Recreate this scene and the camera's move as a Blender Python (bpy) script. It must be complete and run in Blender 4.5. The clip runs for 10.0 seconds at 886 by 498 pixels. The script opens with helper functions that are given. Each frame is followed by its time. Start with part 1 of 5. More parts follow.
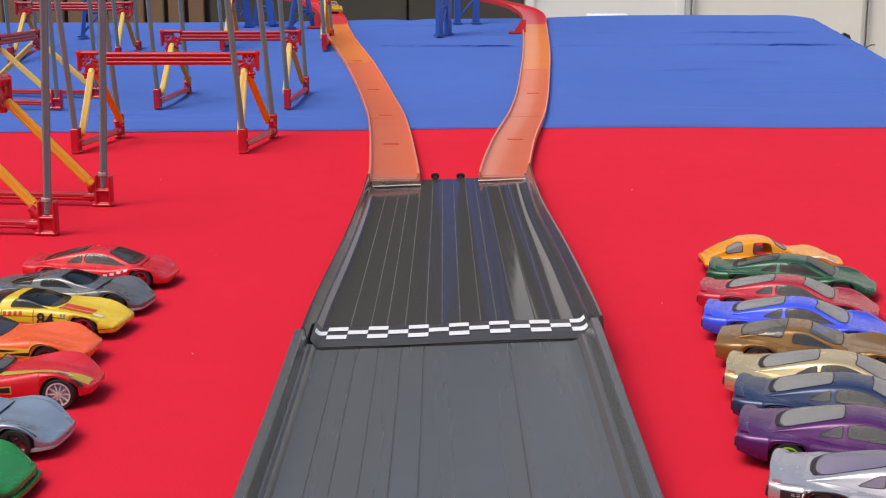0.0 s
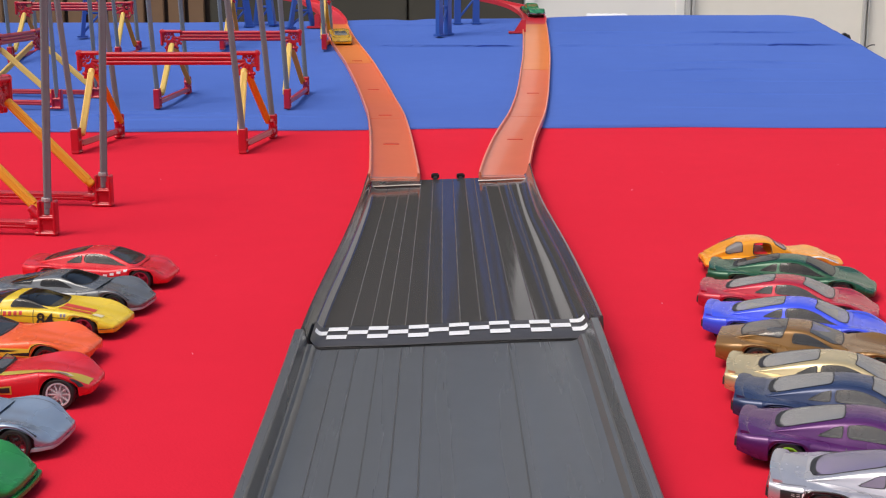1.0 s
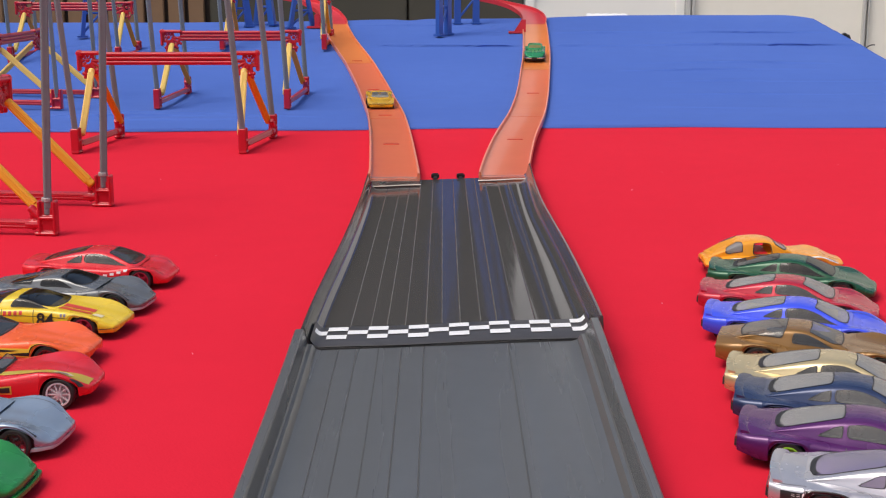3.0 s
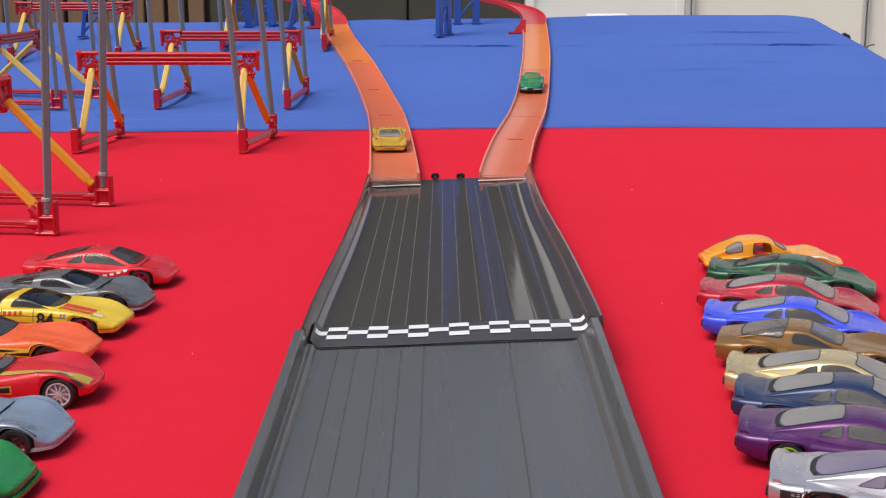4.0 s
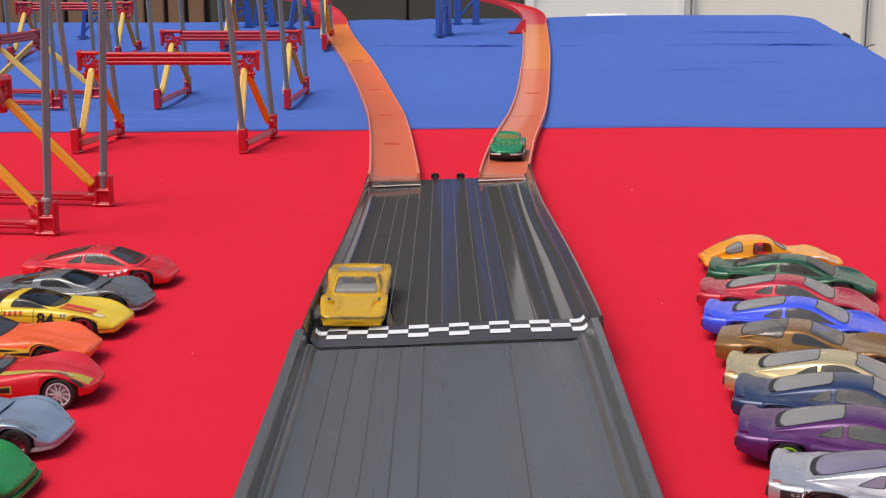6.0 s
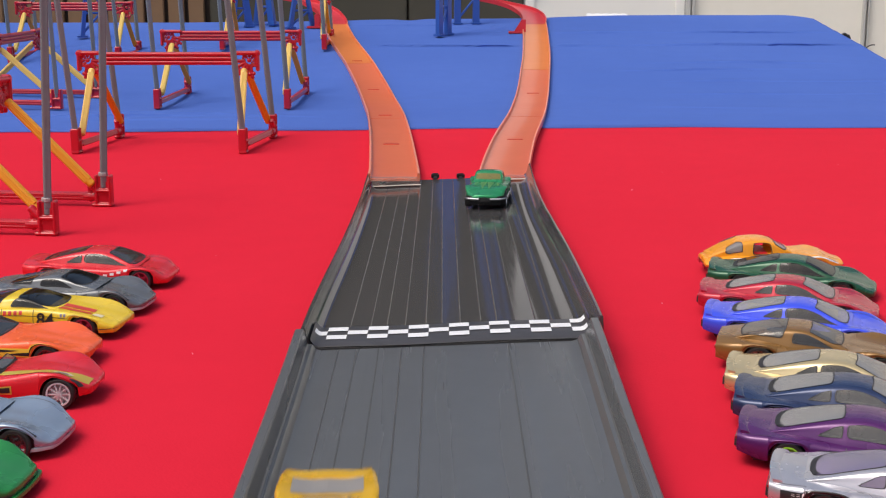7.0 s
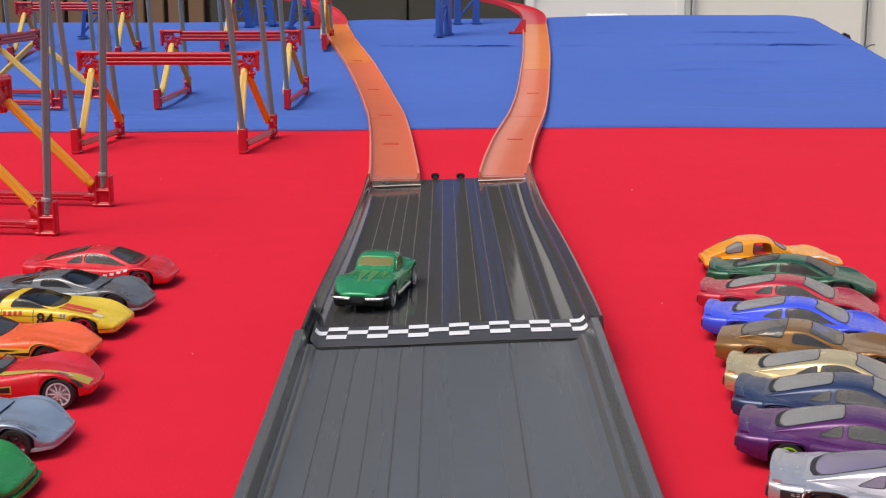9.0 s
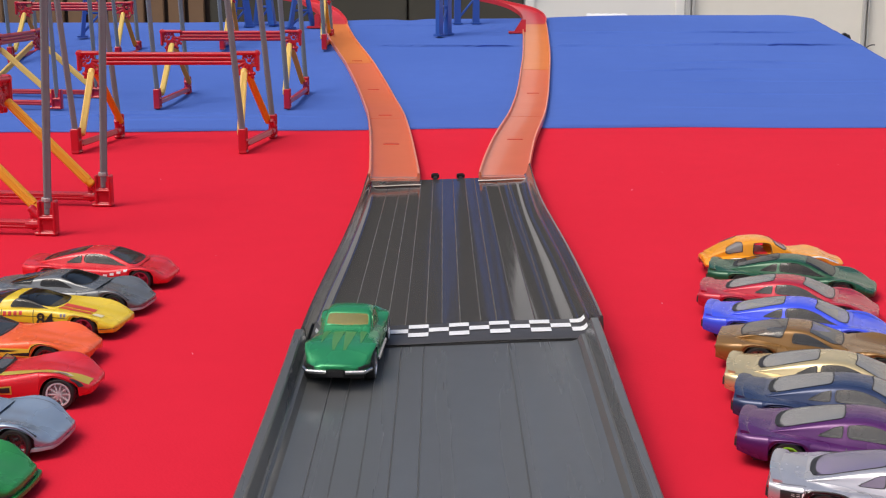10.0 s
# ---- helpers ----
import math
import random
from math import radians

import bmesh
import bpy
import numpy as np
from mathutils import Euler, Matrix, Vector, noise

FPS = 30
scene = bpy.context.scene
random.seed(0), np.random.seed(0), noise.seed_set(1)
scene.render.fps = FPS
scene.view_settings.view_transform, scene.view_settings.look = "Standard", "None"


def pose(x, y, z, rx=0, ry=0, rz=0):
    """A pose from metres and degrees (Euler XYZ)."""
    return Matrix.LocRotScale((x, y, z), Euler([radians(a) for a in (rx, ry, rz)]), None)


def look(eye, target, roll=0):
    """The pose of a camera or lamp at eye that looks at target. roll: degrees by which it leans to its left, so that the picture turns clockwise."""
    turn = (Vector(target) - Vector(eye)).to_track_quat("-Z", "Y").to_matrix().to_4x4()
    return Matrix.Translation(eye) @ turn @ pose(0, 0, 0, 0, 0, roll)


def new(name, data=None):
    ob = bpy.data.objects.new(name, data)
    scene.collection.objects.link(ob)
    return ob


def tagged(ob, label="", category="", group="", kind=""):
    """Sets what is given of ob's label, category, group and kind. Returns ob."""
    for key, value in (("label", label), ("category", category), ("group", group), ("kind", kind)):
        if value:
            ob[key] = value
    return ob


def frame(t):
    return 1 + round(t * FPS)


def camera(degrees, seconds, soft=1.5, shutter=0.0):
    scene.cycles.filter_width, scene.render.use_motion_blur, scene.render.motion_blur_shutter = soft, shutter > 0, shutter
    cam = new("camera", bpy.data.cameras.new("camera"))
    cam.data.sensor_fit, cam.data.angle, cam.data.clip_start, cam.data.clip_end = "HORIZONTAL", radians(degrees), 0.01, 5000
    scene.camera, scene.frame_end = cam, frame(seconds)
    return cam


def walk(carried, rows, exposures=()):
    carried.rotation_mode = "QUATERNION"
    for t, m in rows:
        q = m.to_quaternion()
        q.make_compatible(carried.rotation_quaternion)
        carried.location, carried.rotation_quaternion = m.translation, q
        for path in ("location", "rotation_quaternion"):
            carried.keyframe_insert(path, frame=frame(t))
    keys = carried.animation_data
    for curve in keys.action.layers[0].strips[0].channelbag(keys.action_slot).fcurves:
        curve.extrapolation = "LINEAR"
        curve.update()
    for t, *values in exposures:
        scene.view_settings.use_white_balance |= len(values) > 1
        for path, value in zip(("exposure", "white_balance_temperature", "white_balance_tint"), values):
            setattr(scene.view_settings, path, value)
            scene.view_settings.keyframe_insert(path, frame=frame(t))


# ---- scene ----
cam = camera(36.181, 10.0, soft=1.15, shutter=0.4)
CAM_POSE = pose(0, 0, 0.1564, 90 - 12.248, 0, 0)
walk(cam, [(0.0, CAM_POSE), (10.0, CAM_POSE)], exposures=[(0.0, 0.10), (10.0, 0.08)])

# ---- world and sun: a bright, thinly overcast day ----
SUN_EL, SUN_AZ = radians(60), radians(234)
world = bpy.data.worlds.new("sky")
scene.world = world
world.use_nodes = True
wn = world.node_tree.nodes
sky = wn.new("ShaderNodeTexSky")
sky.sky_type, sky.sun_disc = "NISHITA", False
sky.sun_elevation, sky.sun_rotation = SUN_EL, SUN_AZ
sky.air_density, sky.dust_density, sky.ozone_density = 1.0, 5.0, 0.6
wn["Background"].inputs["Strength"].default_value = 0.15
world.node_tree.links.new(sky.outputs[0], wn["Background"].inputs["Color"])
sun = new("sun", bpy.data.lights.new("sun", "SUN"))
sun.data.energy, sun.data.angle, sun.data.color = 1.2, radians(28), (1.0, 0.95, 0.88)
sun.matrix_world = look((math.sin(SUN_AZ) * math.cos(SUN_EL) * 5, math.cos(SUN_AZ) * math.cos(SUN_EL) * 5, math.sin(SUN_EL) * 5), (0, 0, 0))


# ---- materials ----
def material(name, color, rough=0.5, metal=0.0, coat=0.0, vary=0.1, scale=60.0, bump=0.0, bump_scale=400.0, sheen=0.0, second=None, second_scale=8.0, spec=0.5):
    """A node material: a base colour that varies at two scales, roughness wear and a fine relief."""
    m = bpy.data.materials.new(name)
    m.use_nodes = True
    n, l = m.node_tree.nodes, m.node_tree.links
    b = n["Principled BSDF"]
    tc = n.new("ShaderNodeTexCoord")
    n1, n2 = n.new("ShaderNodeTexNoise"), n.new("ShaderNodeTexNoise")
    n1.inputs["Scale"].default_value, n1.inputs["Detail"].default_value = scale, 6
    n2.inputs["Scale"].default_value, n2.inputs["Detail"].default_value = second_scale, 3
    for q in (n1, n2):
        l.new(tc.outputs["Object"], q.inputs["Vector"])
    ramp = n.new("ShaderNodeMix")
    ramp.data_type = "RGBA"
    dark = tuple(c * (1 - vary) for c in color)
    ramp.inputs["A"].default_value, ramp.inputs["B"].default_value = (*dark, 1), (*[min(1, c * (1 + vary)) for c in color], 1)
    l.new(n1.outputs["Fac"], ramp.inputs["Factor"])
    big = n.new("ShaderNodeMix")
    big.data_type = "RGBA"
    l.new(n2.outputs["Fac"], big.inputs["Factor"])
    l.new(ramp.outputs["Result"], big.inputs["A"])
    other = second or tuple(c * (1 - vary * 0.8) for c in color)
    big.inputs["B"].default_value = (*other, 1)
    l.new(big.outputs["Result"], b.inputs["Base Color"])
    r = n.new("ShaderNodeMapRange")
    r.inputs["To Min"].default_value, r.inputs["To Max"].default_value = rough * 0.85, min(1, rough * 1.15)
    l.new(n2.outputs["Fac"], r.inputs["Value"])
    l.new(r.outputs["Result"], b.inputs["Roughness"])
    b.inputs["Metallic"].default_value, b.inputs["Coat Weight"].default_value = metal, coat
    b.inputs["Coat Roughness"].default_value, b.inputs["Sheen Weight"].default_value = 0.08, sheen
    b.inputs["Specular IOR Level"].default_value = spec
    if bump:
        n3, bp = n.new("ShaderNodeTexNoise"), n.new("ShaderNodeBump")
        n3.inputs["Scale"].default_value, n3.inputs["Detail"].default_value = bump_scale, 4
        l.new(tc.outputs["Object"], n3.inputs["Vector"])
        bp.inputs["Strength"].default_value, bp.inputs["Distance"].default_value = bump, 0.0006
        l.new(n3.outputs["Fac"], bp.inputs["Height"])
        l.new(bp.outputs["Normal"], b.inputs["Normal"])
    return m


def window_plastic(name, tint, gloss_rough=0.06, haze=0.0, ior=1.5, haze_color=(0.55, 0.55, 0.54)):
    """Clear or smoked plastic pane: see-through with a tint, a diffuse haze and a Fresnel gloss."""
    m = bpy.data.materials.new(name)
    m.use_nodes = True
    n, l = m.node_tree.nodes, m.node_tree.links
    n.remove(n["Principled BSDF"])
    tr, gl, mix, fr = n.new("ShaderNodeBsdfTransparent"), n.new("ShaderNodeBsdfGlossy"), n.new("ShaderNodeMixShader"), n.new("ShaderNodeFresnel")
    df, haze_mix, ns, mr = n.new("ShaderNodeBsdfDiffuse"), n.new("ShaderNodeMixShader"), n.new("ShaderNodeTexNoise"), n.new("ShaderNodeMapRange")
    tr.inputs["Color"].default_value, gl.inputs["Roughness"].default_value, fr.inputs["IOR"].default_value = (*tint, 1), gloss_rough, ior
    df.inputs["Color"].default_value = (*haze_color, 1)
    ns.inputs["Scale"].default_value = 120
    mr.inputs["To Min"].default_value, mr.inputs["To Max"].default_value = haze * 0.7, haze * 1.3
    l.new(ns.outputs["Fac"], mr.inputs["Value"])
    l.new(mr.outputs["Result"], haze_mix.inputs["Fac"])
    l.new(tr.outputs[0], haze_mix.inputs[1])
    l.new(df.outputs[0], haze_mix.inputs[2])
    l.new(fr.outputs[0], mix.inputs["Fac"])
    l.new(haze_mix.outputs[0], mix.inputs[1])
    l.new(gl.outputs[0], mix.inputs[2])
    l.new(mix.outputs[0], n["Material Output"].inputs["Surface"])
    return m


def paint(name, color, metal=0.35, rough=0.27):
    return material(name, color, rough, metal, coat=0.25, vary=0.08, scale=900, second_scale=60, bump=0.02, bump_scale=2500, spec=0.4)


def cloth(name, color, second, weave):
    """Woven cloth: colour mottling, thread relief in two directions and soft wrinkles."""
    m = material(name, color, 0.95, vary=0.07, scale=45, sheen=0.0, second=second, second_scale=3.5, spec=0.06)
    n, l = m.node_tree.nodes, m.node_tree.links
    tc, bp, w = n["Texture Coordinate"], n.new("ShaderNodeBump"), n.new("ShaderNodeTexNoise")
    w.inputs["Scale"].default_value, w.inputs["Detail"].default_value = weave, 5
    l.new(tc.outputs["Object"], w.inputs["Vector"])
    bp.inputs["Strength"].default_value, bp.inputs["Distance"].default_value = 0.35, 0.0004
    l.new(w.outputs["Fac"], bp.inputs["Height"])
    l.new(bp.outputs["Normal"], n["Principled BSDF"].inputs["Normal"])
    return m


def drawn_plastic(name, color, rough, across, along, relief):
    """Moulded plastic with streaks drawn along y: uneven gloss and a faint waviness."""
    m = material(name, color, rough, vary=0.12, scale=120, second_scale=14)
    n, l = m.node_tree.nodes, m.node_tree.links
    b, tc, mp, ns, bp = n["Principled BSDF"], n["Texture Coordinate"], n.new("ShaderNodeMapping"), n.new("ShaderNodeTexNoise"), n.new("ShaderNodeBump")
    mp.inputs["Scale"].default_value = (across, along, 1)
    ns.inputs["Scale"].default_value, ns.inputs["Detail"].default_value = 1.0, 4
    r = n.new("ShaderNodeMapRange")
    r.inputs["From Min"].default_value, r.inputs["From Max"].default_value = 0.3, 0.7
    r.inputs["To Min"].default_value, r.inputs["To Max"].default_value = rough * 0.6, rough * 1.5
    l.new(tc.outputs["Object"], mp.inputs["Vector"])
    l.new(mp.outputs["Vector"], ns.inputs["Vector"])
    l.new(ns.outputs["Fac"], r.inputs["Value"])
    l.new(r.outputs["Result"], b.inputs["Roughness"])
    bp.inputs["Strength"].default_value, bp.inputs["Distance"].default_value = 1.0, relief
    l.new(ns.outputs["Fac"], bp.inputs["Height"])
    l.new(bp.outputs["Normal"], b.inputs["Normal"])
    return m


RED_CLOTH = cloth("red_felt", (0.670, 0.019, 0.043), (0.60, 0.017, 0.037), 900)
BLUE_CLOTH = cloth("blue_cotton", (0.080, 0.156, 0.50), (0.064, 0.130, 0.435), 700)
BLACK_TRACK = drawn_plastic("black_glossy_plastic", (0.064, 0.063, 0.063), 0.10, 70, 4, 0.00007)
BLACK_SATIN = drawn_plastic("black_satin_plastic", (0.098, 0.103, 0.106), 0.24, 90, 4, 0.00010)
BLACK_TAPE = material("black_vinyl_tape", (0.055, 0.053, 0.055), 0.38, vary=0.15, bump=0.1, bump_scale=300)
WHITE_TAPE = material("white_vinyl_tape", (0.82, 0.83, 0.84), 0.4, vary=0.05, bump=0.05)
# rib colour is lighter than the floor to carry the ridge highlights
RIB_BLACK = material("rib_highlight_plastic", (0.085, 0.085, 0.08), 0.25, vary=0.3, scale=60)
GROOVE = material("dark_groove_plastic", (0.075, 0.077, 0.079), 0.42, vary=0.2)
TAPE_EDGE = material("whitened_tape_edge", (0.70, 0.60, 0.52), 0.4, vary=0.3, scale=300, bump=0.4, bump_scale=300)
ORANGE = material("orange_track_plastic", (0.72, 0.150, 0.060), 0.34, coat=0.15, vary=0.08, scale=70, second=(0.70, 0.175, 0.085), second_scale=12, bump=0.02, bump_scale=200)
ORANGE_LIGHT = material("bright_orange_track_plastic", (0.78, 0.23, 0.055), 0.32, coat=0.15, vary=0.08, scale=70, second_scale=12, bump=0.02, bump_scale=200)
# paler colour stands in for light inside the translucent track edges
EDGE_PALE = material("lit_orange_edge", (0.80, 0.30, 0.20), 0.4, vary=0.15, scale=90)
TONGUE = material("deep_orange_plastic", (0.60, 0.035, 0.02), 0.35, vary=0.1)
TRACK_RED = material("red_track_plastic", (0.62, 0.035, 0.05), 0.32, coat=0.2, vary=0.1, second_scale=14)
FRAME_RED = material("red_frame_plastic", (0.50, 0.010, 0.024), 0.30, coat=0.3, vary=0.1, scale=150, second_scale=20)
ROD_GREY = material("grey_rod_plastic", (0.165, 0.200, 0.215), 0.42, vary=0.1, scale=200, second_scale=15)
ROD_PALE_GREY = material("pale_grey_rod_plastic", (0.36, 0.36, 0.36), 0.4, vary=0.1)
ROD_YELLOW = material("yellow_rod_plastic", (0.76, 0.35, 0.015), 0.4, coat=0.1, vary=0.08, scale=200, second_scale=15)
ROD_PALE = material("pale_yellow_rod_plastic", (0.75, 0.52, 0.12), 0.4, coat=0.1, vary=0.08, scale=200, second_scale=15)
TRESTLE_BLUE = material("blue_trestle_plastic", (0.025, 0.10, 0.40), 0.4, coat=0.1, vary=0.1, second_scale=15)
FENCE_WOOD = material("brown_fence_wood", (0.20, 0.115, 0.060), 0.8, vary=0.25, scale=14, bump=0.3, bump_scale=60, second=(0.2, 0.12, 0.07), second_scale=2.5)
FENCE_DARK = material("dark_backing_wood", (0.05, 0.03, 0.022), 0.8, vary=0.3, scale=14, bump=0.3, bump_scale=60)
GATE_DARK = material("dark_olive_panel", (0.05, 0.047, 0.035), 0.85, vary=0.25, scale=9, second=(0.062, 0.058, 0.045), second_scale=1.6, bump=0.2, bump_scale=40)
WALL_CREAM = material("cream_render", (0.82, 0.79, 0.71), 0.85, vary=0.06, scale=22, second=(0.76, 0.73, 0.65), second_scale=3.0, bump=0.3, bump_scale=90)
DOOR_WHITE = material("off_white_door_paint", (0.85, 0.84, 0.80), 0.55, vary=0.05, scale=12, second_scale=2.5)
TRIM_GREY = material("pale_grey_trim", (0.5, 0.5, 0.48), 0.6, vary=0.06, scale=12)
CONCRETE = material("grey_concrete", (0.32, 0.31, 0.29), 0.9, vary=0.2, scale=5, bump=0.3, bump_scale=30, second_scale=0.8)
PAPER = material("white_paper", (0.82, 0.82, 0.8), 0.8, vary=0.04)
CLIP_BLACK = material("black_clip_metal", (0.02, 0.02, 0.02), 0.35, vary=0.1)
TYRE = material("black_tyre_plastic", (0.018, 0.017, 0.017), 0.5, vary=0.15, scale=400)
CHASSIS = material("dark_chassis_plastic", (0.02, 0.019, 0.02), 0.5, vary=0.15, scale=300)
SILVER_RIM = material("silver_rim_plastic", (0.62, 0.62, 0.64), 0.35, metal=0.2, vary=0.06, scale=300)
CHROME = material("chrome_plating", (0.55, 0.55, 0.56), 0.25, metal=1.0, vary=0.05, scale=300)
GREY_INSIDE = material("grey_interior_plastic", (0.13, 0.13, 0.13), 0.5, vary=0.3, scale=250)
INSIDE = material("dark_interior_plastic", (0.03, 0.03, 0.032), 0.6, vary=0.15, scale=300)
LAMP_CLEAR = material("clear_headlamp_plastic", (0.6, 0.62, 0.62), 0.15, coat=0.8, vary=0.1, scale=500)
LAMP_RED = material("red_tail_lamp_plastic", (0.35, 0.01, 0.01), 0.2, coat=0.8, vary=0.1, scale=500)
SMOKE = window_plastic("smoked_window_plastic", (0.36, 0.37, 0.38), haze=0.07)
# strong grey haze stands in for bright sky reflected in top panes
SKY_HAZED = window_plastic("sky_hazed_window_plastic", (0.55, 0.56, 0.56), 0.12, haze=0.38)
CLEAR = window_plastic("clear_window_plastic", (0.66, 0.68, 0.68), haze=0.14)
DARK_PANE = window_plastic("dark_window_plastic", (0.22, 0.22, 0.23))
CLEAR_TAPE = window_plastic("clear_sticky_tape", (0.95, 0.94, 0.92), 0.45)
AMBER_PANE = window_plastic("amber_window_plastic", (0.75, 0.6, 0.25), haze=0.45, haze_color=(0.38, 0.35, 0.11))


# ---- mesh tools ----
class Shape:
    """Vertices and faces, gathered from simple solids."""

    def __init__(self):
        self.v, self.f = [], []

    def add(self, verts, faces):
        k = len(self.v)
        self.v += [tuple(p) for p in verts]
        self.f += [tuple(i + k for i in f) for f in faces]
        return self

    def box(self, c, s, bevel=0.0, m=None):
        bm = bmesh.new()
        bmesh.ops.create_cube(bm, size=1.0)
        for v in bm.verts:
            v.co = Vector((v.co.x * s[0], v.co.y * s[1], v.co.z * s[2]))
        if bevel:
            bmesh.ops.bevel(bm, geom=bm.edges[:], offset=bevel, segments=2, affect="EDGES")
        m = (m or Matrix.Identity(4)) @ Matrix.Translation(c)
        bm.verts.ensure_lookup_table()
        vs = [m @ v.co for v in bm.verts]
        fs = [[v.index for v in f.verts] for f in bm.faces]
        bm.free()
        return self.add(vs, fs)

    def rod(self, a, b, r, n=12, bevel=True):
        """A round bar from a to b with chamfered ends."""
        a, b = Vector(a), Vector(b)
        d = b - a
        q = d.to_track_quat("Z", "Y")
        h = d.length
        e = min(r * 0.3, h * 0.2)
        rings = [(0, r - e), (e, r), (h - e, r), (h, r - e)]
        vs = [a + q @ Vector((rr * math.cos(2 * math.pi * i / n), rr * math.sin(2 * math.pi * i / n), z)) for z, rr in rings for i in range(n)]
        fs = [(k * n + i, k * n + (i + 1) % n, (k + 1) * n + (i + 1) % n, (k + 1) * n + i) for k in range(3) for i in range(n)]
        fs += [tuple(range(n - 1, -1, -1)), tuple(range(3 * n, 4 * n))]
        return self.add(vs, fs)

    def lathe(self, profile, n=24, m=None):
        """Turns (radius, height) points about the y axis; closed profile."""
        m = m or Matrix.Identity(4)
        k = len(profile)
        vs = [m @ Vector((r * math.cos(2 * math.pi * i / n), h, r * math.sin(2 * math.pi * i / n))) for i in range(n) for r, h in profile]
        fs = [(i * k + j, i * k + (j + 1) % k, ((i + 1) % n) * k + (j + 1) % k, ((i + 1) % n) * k + j) for i in range(n) for j in range(k)]
        return self.add(vs, fs)

    def grid(self, rows, close=False, caps=False):
        """A skin over rows of points; close joins the last column to the first."""
        w = len(rows[0])
        vs = [p for r in rows for p in r]
        fs = [(i * w + j, i * w + (j + 1) % w, (i + 1) * w + (j + 1) % w, (i + 1) * w + j) for i in range(len(rows) - 1) for j in range(w if close else w - 1)]
        if caps:
            fs += [tuple(range(w - 1, -1, -1)), tuple(range((len(rows) - 1) * w, len(rows) * w))]
        return self.add(vs, fs)

    def mesh(self, name, angle=40, outward=None):
        me = bpy.data.meshes.new(name)
        me.from_pydata(self.v, [], self.f)
        bm = bmesh.new()
        bm.from_mesh(me)
        bmesh.ops.remove_doubles(bm, verts=bm.verts, dist=2e-6)
        bmesh.ops.recalc_face_normals(bm, faces=bm.faces)
        if outward is not None and sum((f.calc_center_median() - Vector(outward)).dot(f.normal) for f in bm.faces) < 0:
            bmesh.ops.reverse_faces(bm, faces=bm.faces)
        bm.to_mesh(me)
        bm.free()
        me.polygons.foreach_set("use_smooth", [True] * len(me.polygons))
        me.set_sharp_from_angle(angle=radians(angle))
        return me


def part(name, shape, mat, parent=None, label="", at=None, angle=40, outward=None):
    """Links a shape (or a ready mesh) as one mesh object under a thing or part."""
    me = shape.mesh(name, angle, outward) if isinstance(shape, Shape) else shape
    if not me.materials:
        me.materials.append(mat)
    ob = new(name, me)
    if parent:
        ob.parent = parent
    if at is not None:
        ob.matrix_basis = at
    if label:
        tagged(ob, label)
    return ob


def thing(name, label, category, group="", kind="", at=None):
    ob = new(name)
    ob.empty_display_size = 0.01
    if at is not None:
        ob.matrix_basis = at
    return tagged(ob, label, category, group, kind)


def interp(x, pts):
    return float(np.interp(x, [p[0] for p in pts], [p[1] for p in pts]))


def soft(x, pts, w=3.0):
    """Rounded reading of a polyline: the mean over a window of half width w."""
    xs = np.linspace(x - w, x + w, 9)
    return float(np.mean(np.interp(xs, [p[0] for p in pts], [p[1] for p in pts])))


def spline(q0, q1, q2, q3, t):
    """Catmull-Rom between q1 and q2, for tuples of numbers."""
    return tuple(0.5 * (2 * b + (c - a) * t + (2 * a - 5 * b + 4 * c - d) * t * t + (3 * b - a - 3 * c + d) * t ** 3) for a, b, c, d in zip(q0, q1, q2, q3))


def curve_through(pts, n):
    """A smooth line through points, read at n + 1 even steps of its parameter."""
    k, out = len(pts), []
    for i in range(n + 1):
        s = i / n * (k - 1)
        j = min(int(s), k - 2)
        out.append(spline(*[pts[min(max(j + d, 0), k - 1)] for d in (-1, 0, 1, 2)], s - j))
    return out


# ---- plan of the ground: level, then a gentle ramp under the blue cloth ----
def ground_z(y):
    return soft(y, [(-5, 0), (1.50, 0), (2.7, 0.12)], 0.06)


TRAY_X, TRAY_W = 0.003, 0.116
TRAY_FAR, TRAY_SEAM, TRAY_NEAR = 0.943, 0.500, -0.10


def tray_z(x, y):
    """Height of the black track's floor: a low crest at the finish, rolled a little to one side."""
    z = soft(y, [(-0.5, 0.0015), (0.05, 0.0015), (0.34, 0.0055), (0.42, 0.0075), (0.51, 0.011), (0.69, 0.007), (0.95, 0.0015)], 0.025)
    return z + 0.04 * (x - TRAY_X) * interp(y, [(0.34, 0), (0.46, 1)])


# centre lines of the two orange tracks, from the black track to the back
LANE_LEFT = [(-0.033, 0.920), (-0.0395, 1.05), (-0.0447, 1.15), (-0.0545, 1.30), (-0.0755, 1.515), (-0.1038, 1.695), (-0.1370, 1.867), (-0.160, 2.02)]
LANE_RIGHT = [(0.0415, 0.928), (0.0510, 1.04), (0.0603, 1.135), (0.0818, 1.31), (0.1010, 1.52), (0.1193, 1.74), (0.1275, 1.88), (0.1345, 2.02)]


def lane_x(lane, y):
    return soft(y, [(b, a) for a, b in lane], 0.05)


def ride_z(x, y):
    """Height of the running surface under a car."""
    if y < 0.93:
        return tray_z(x, y) + 0.0004
    blend = min(1, (y - 0.93) / 0.02)
    return (1 - blend) * tray_z(x, 0.93) + blend * (ground_z(y) + 0.0035)


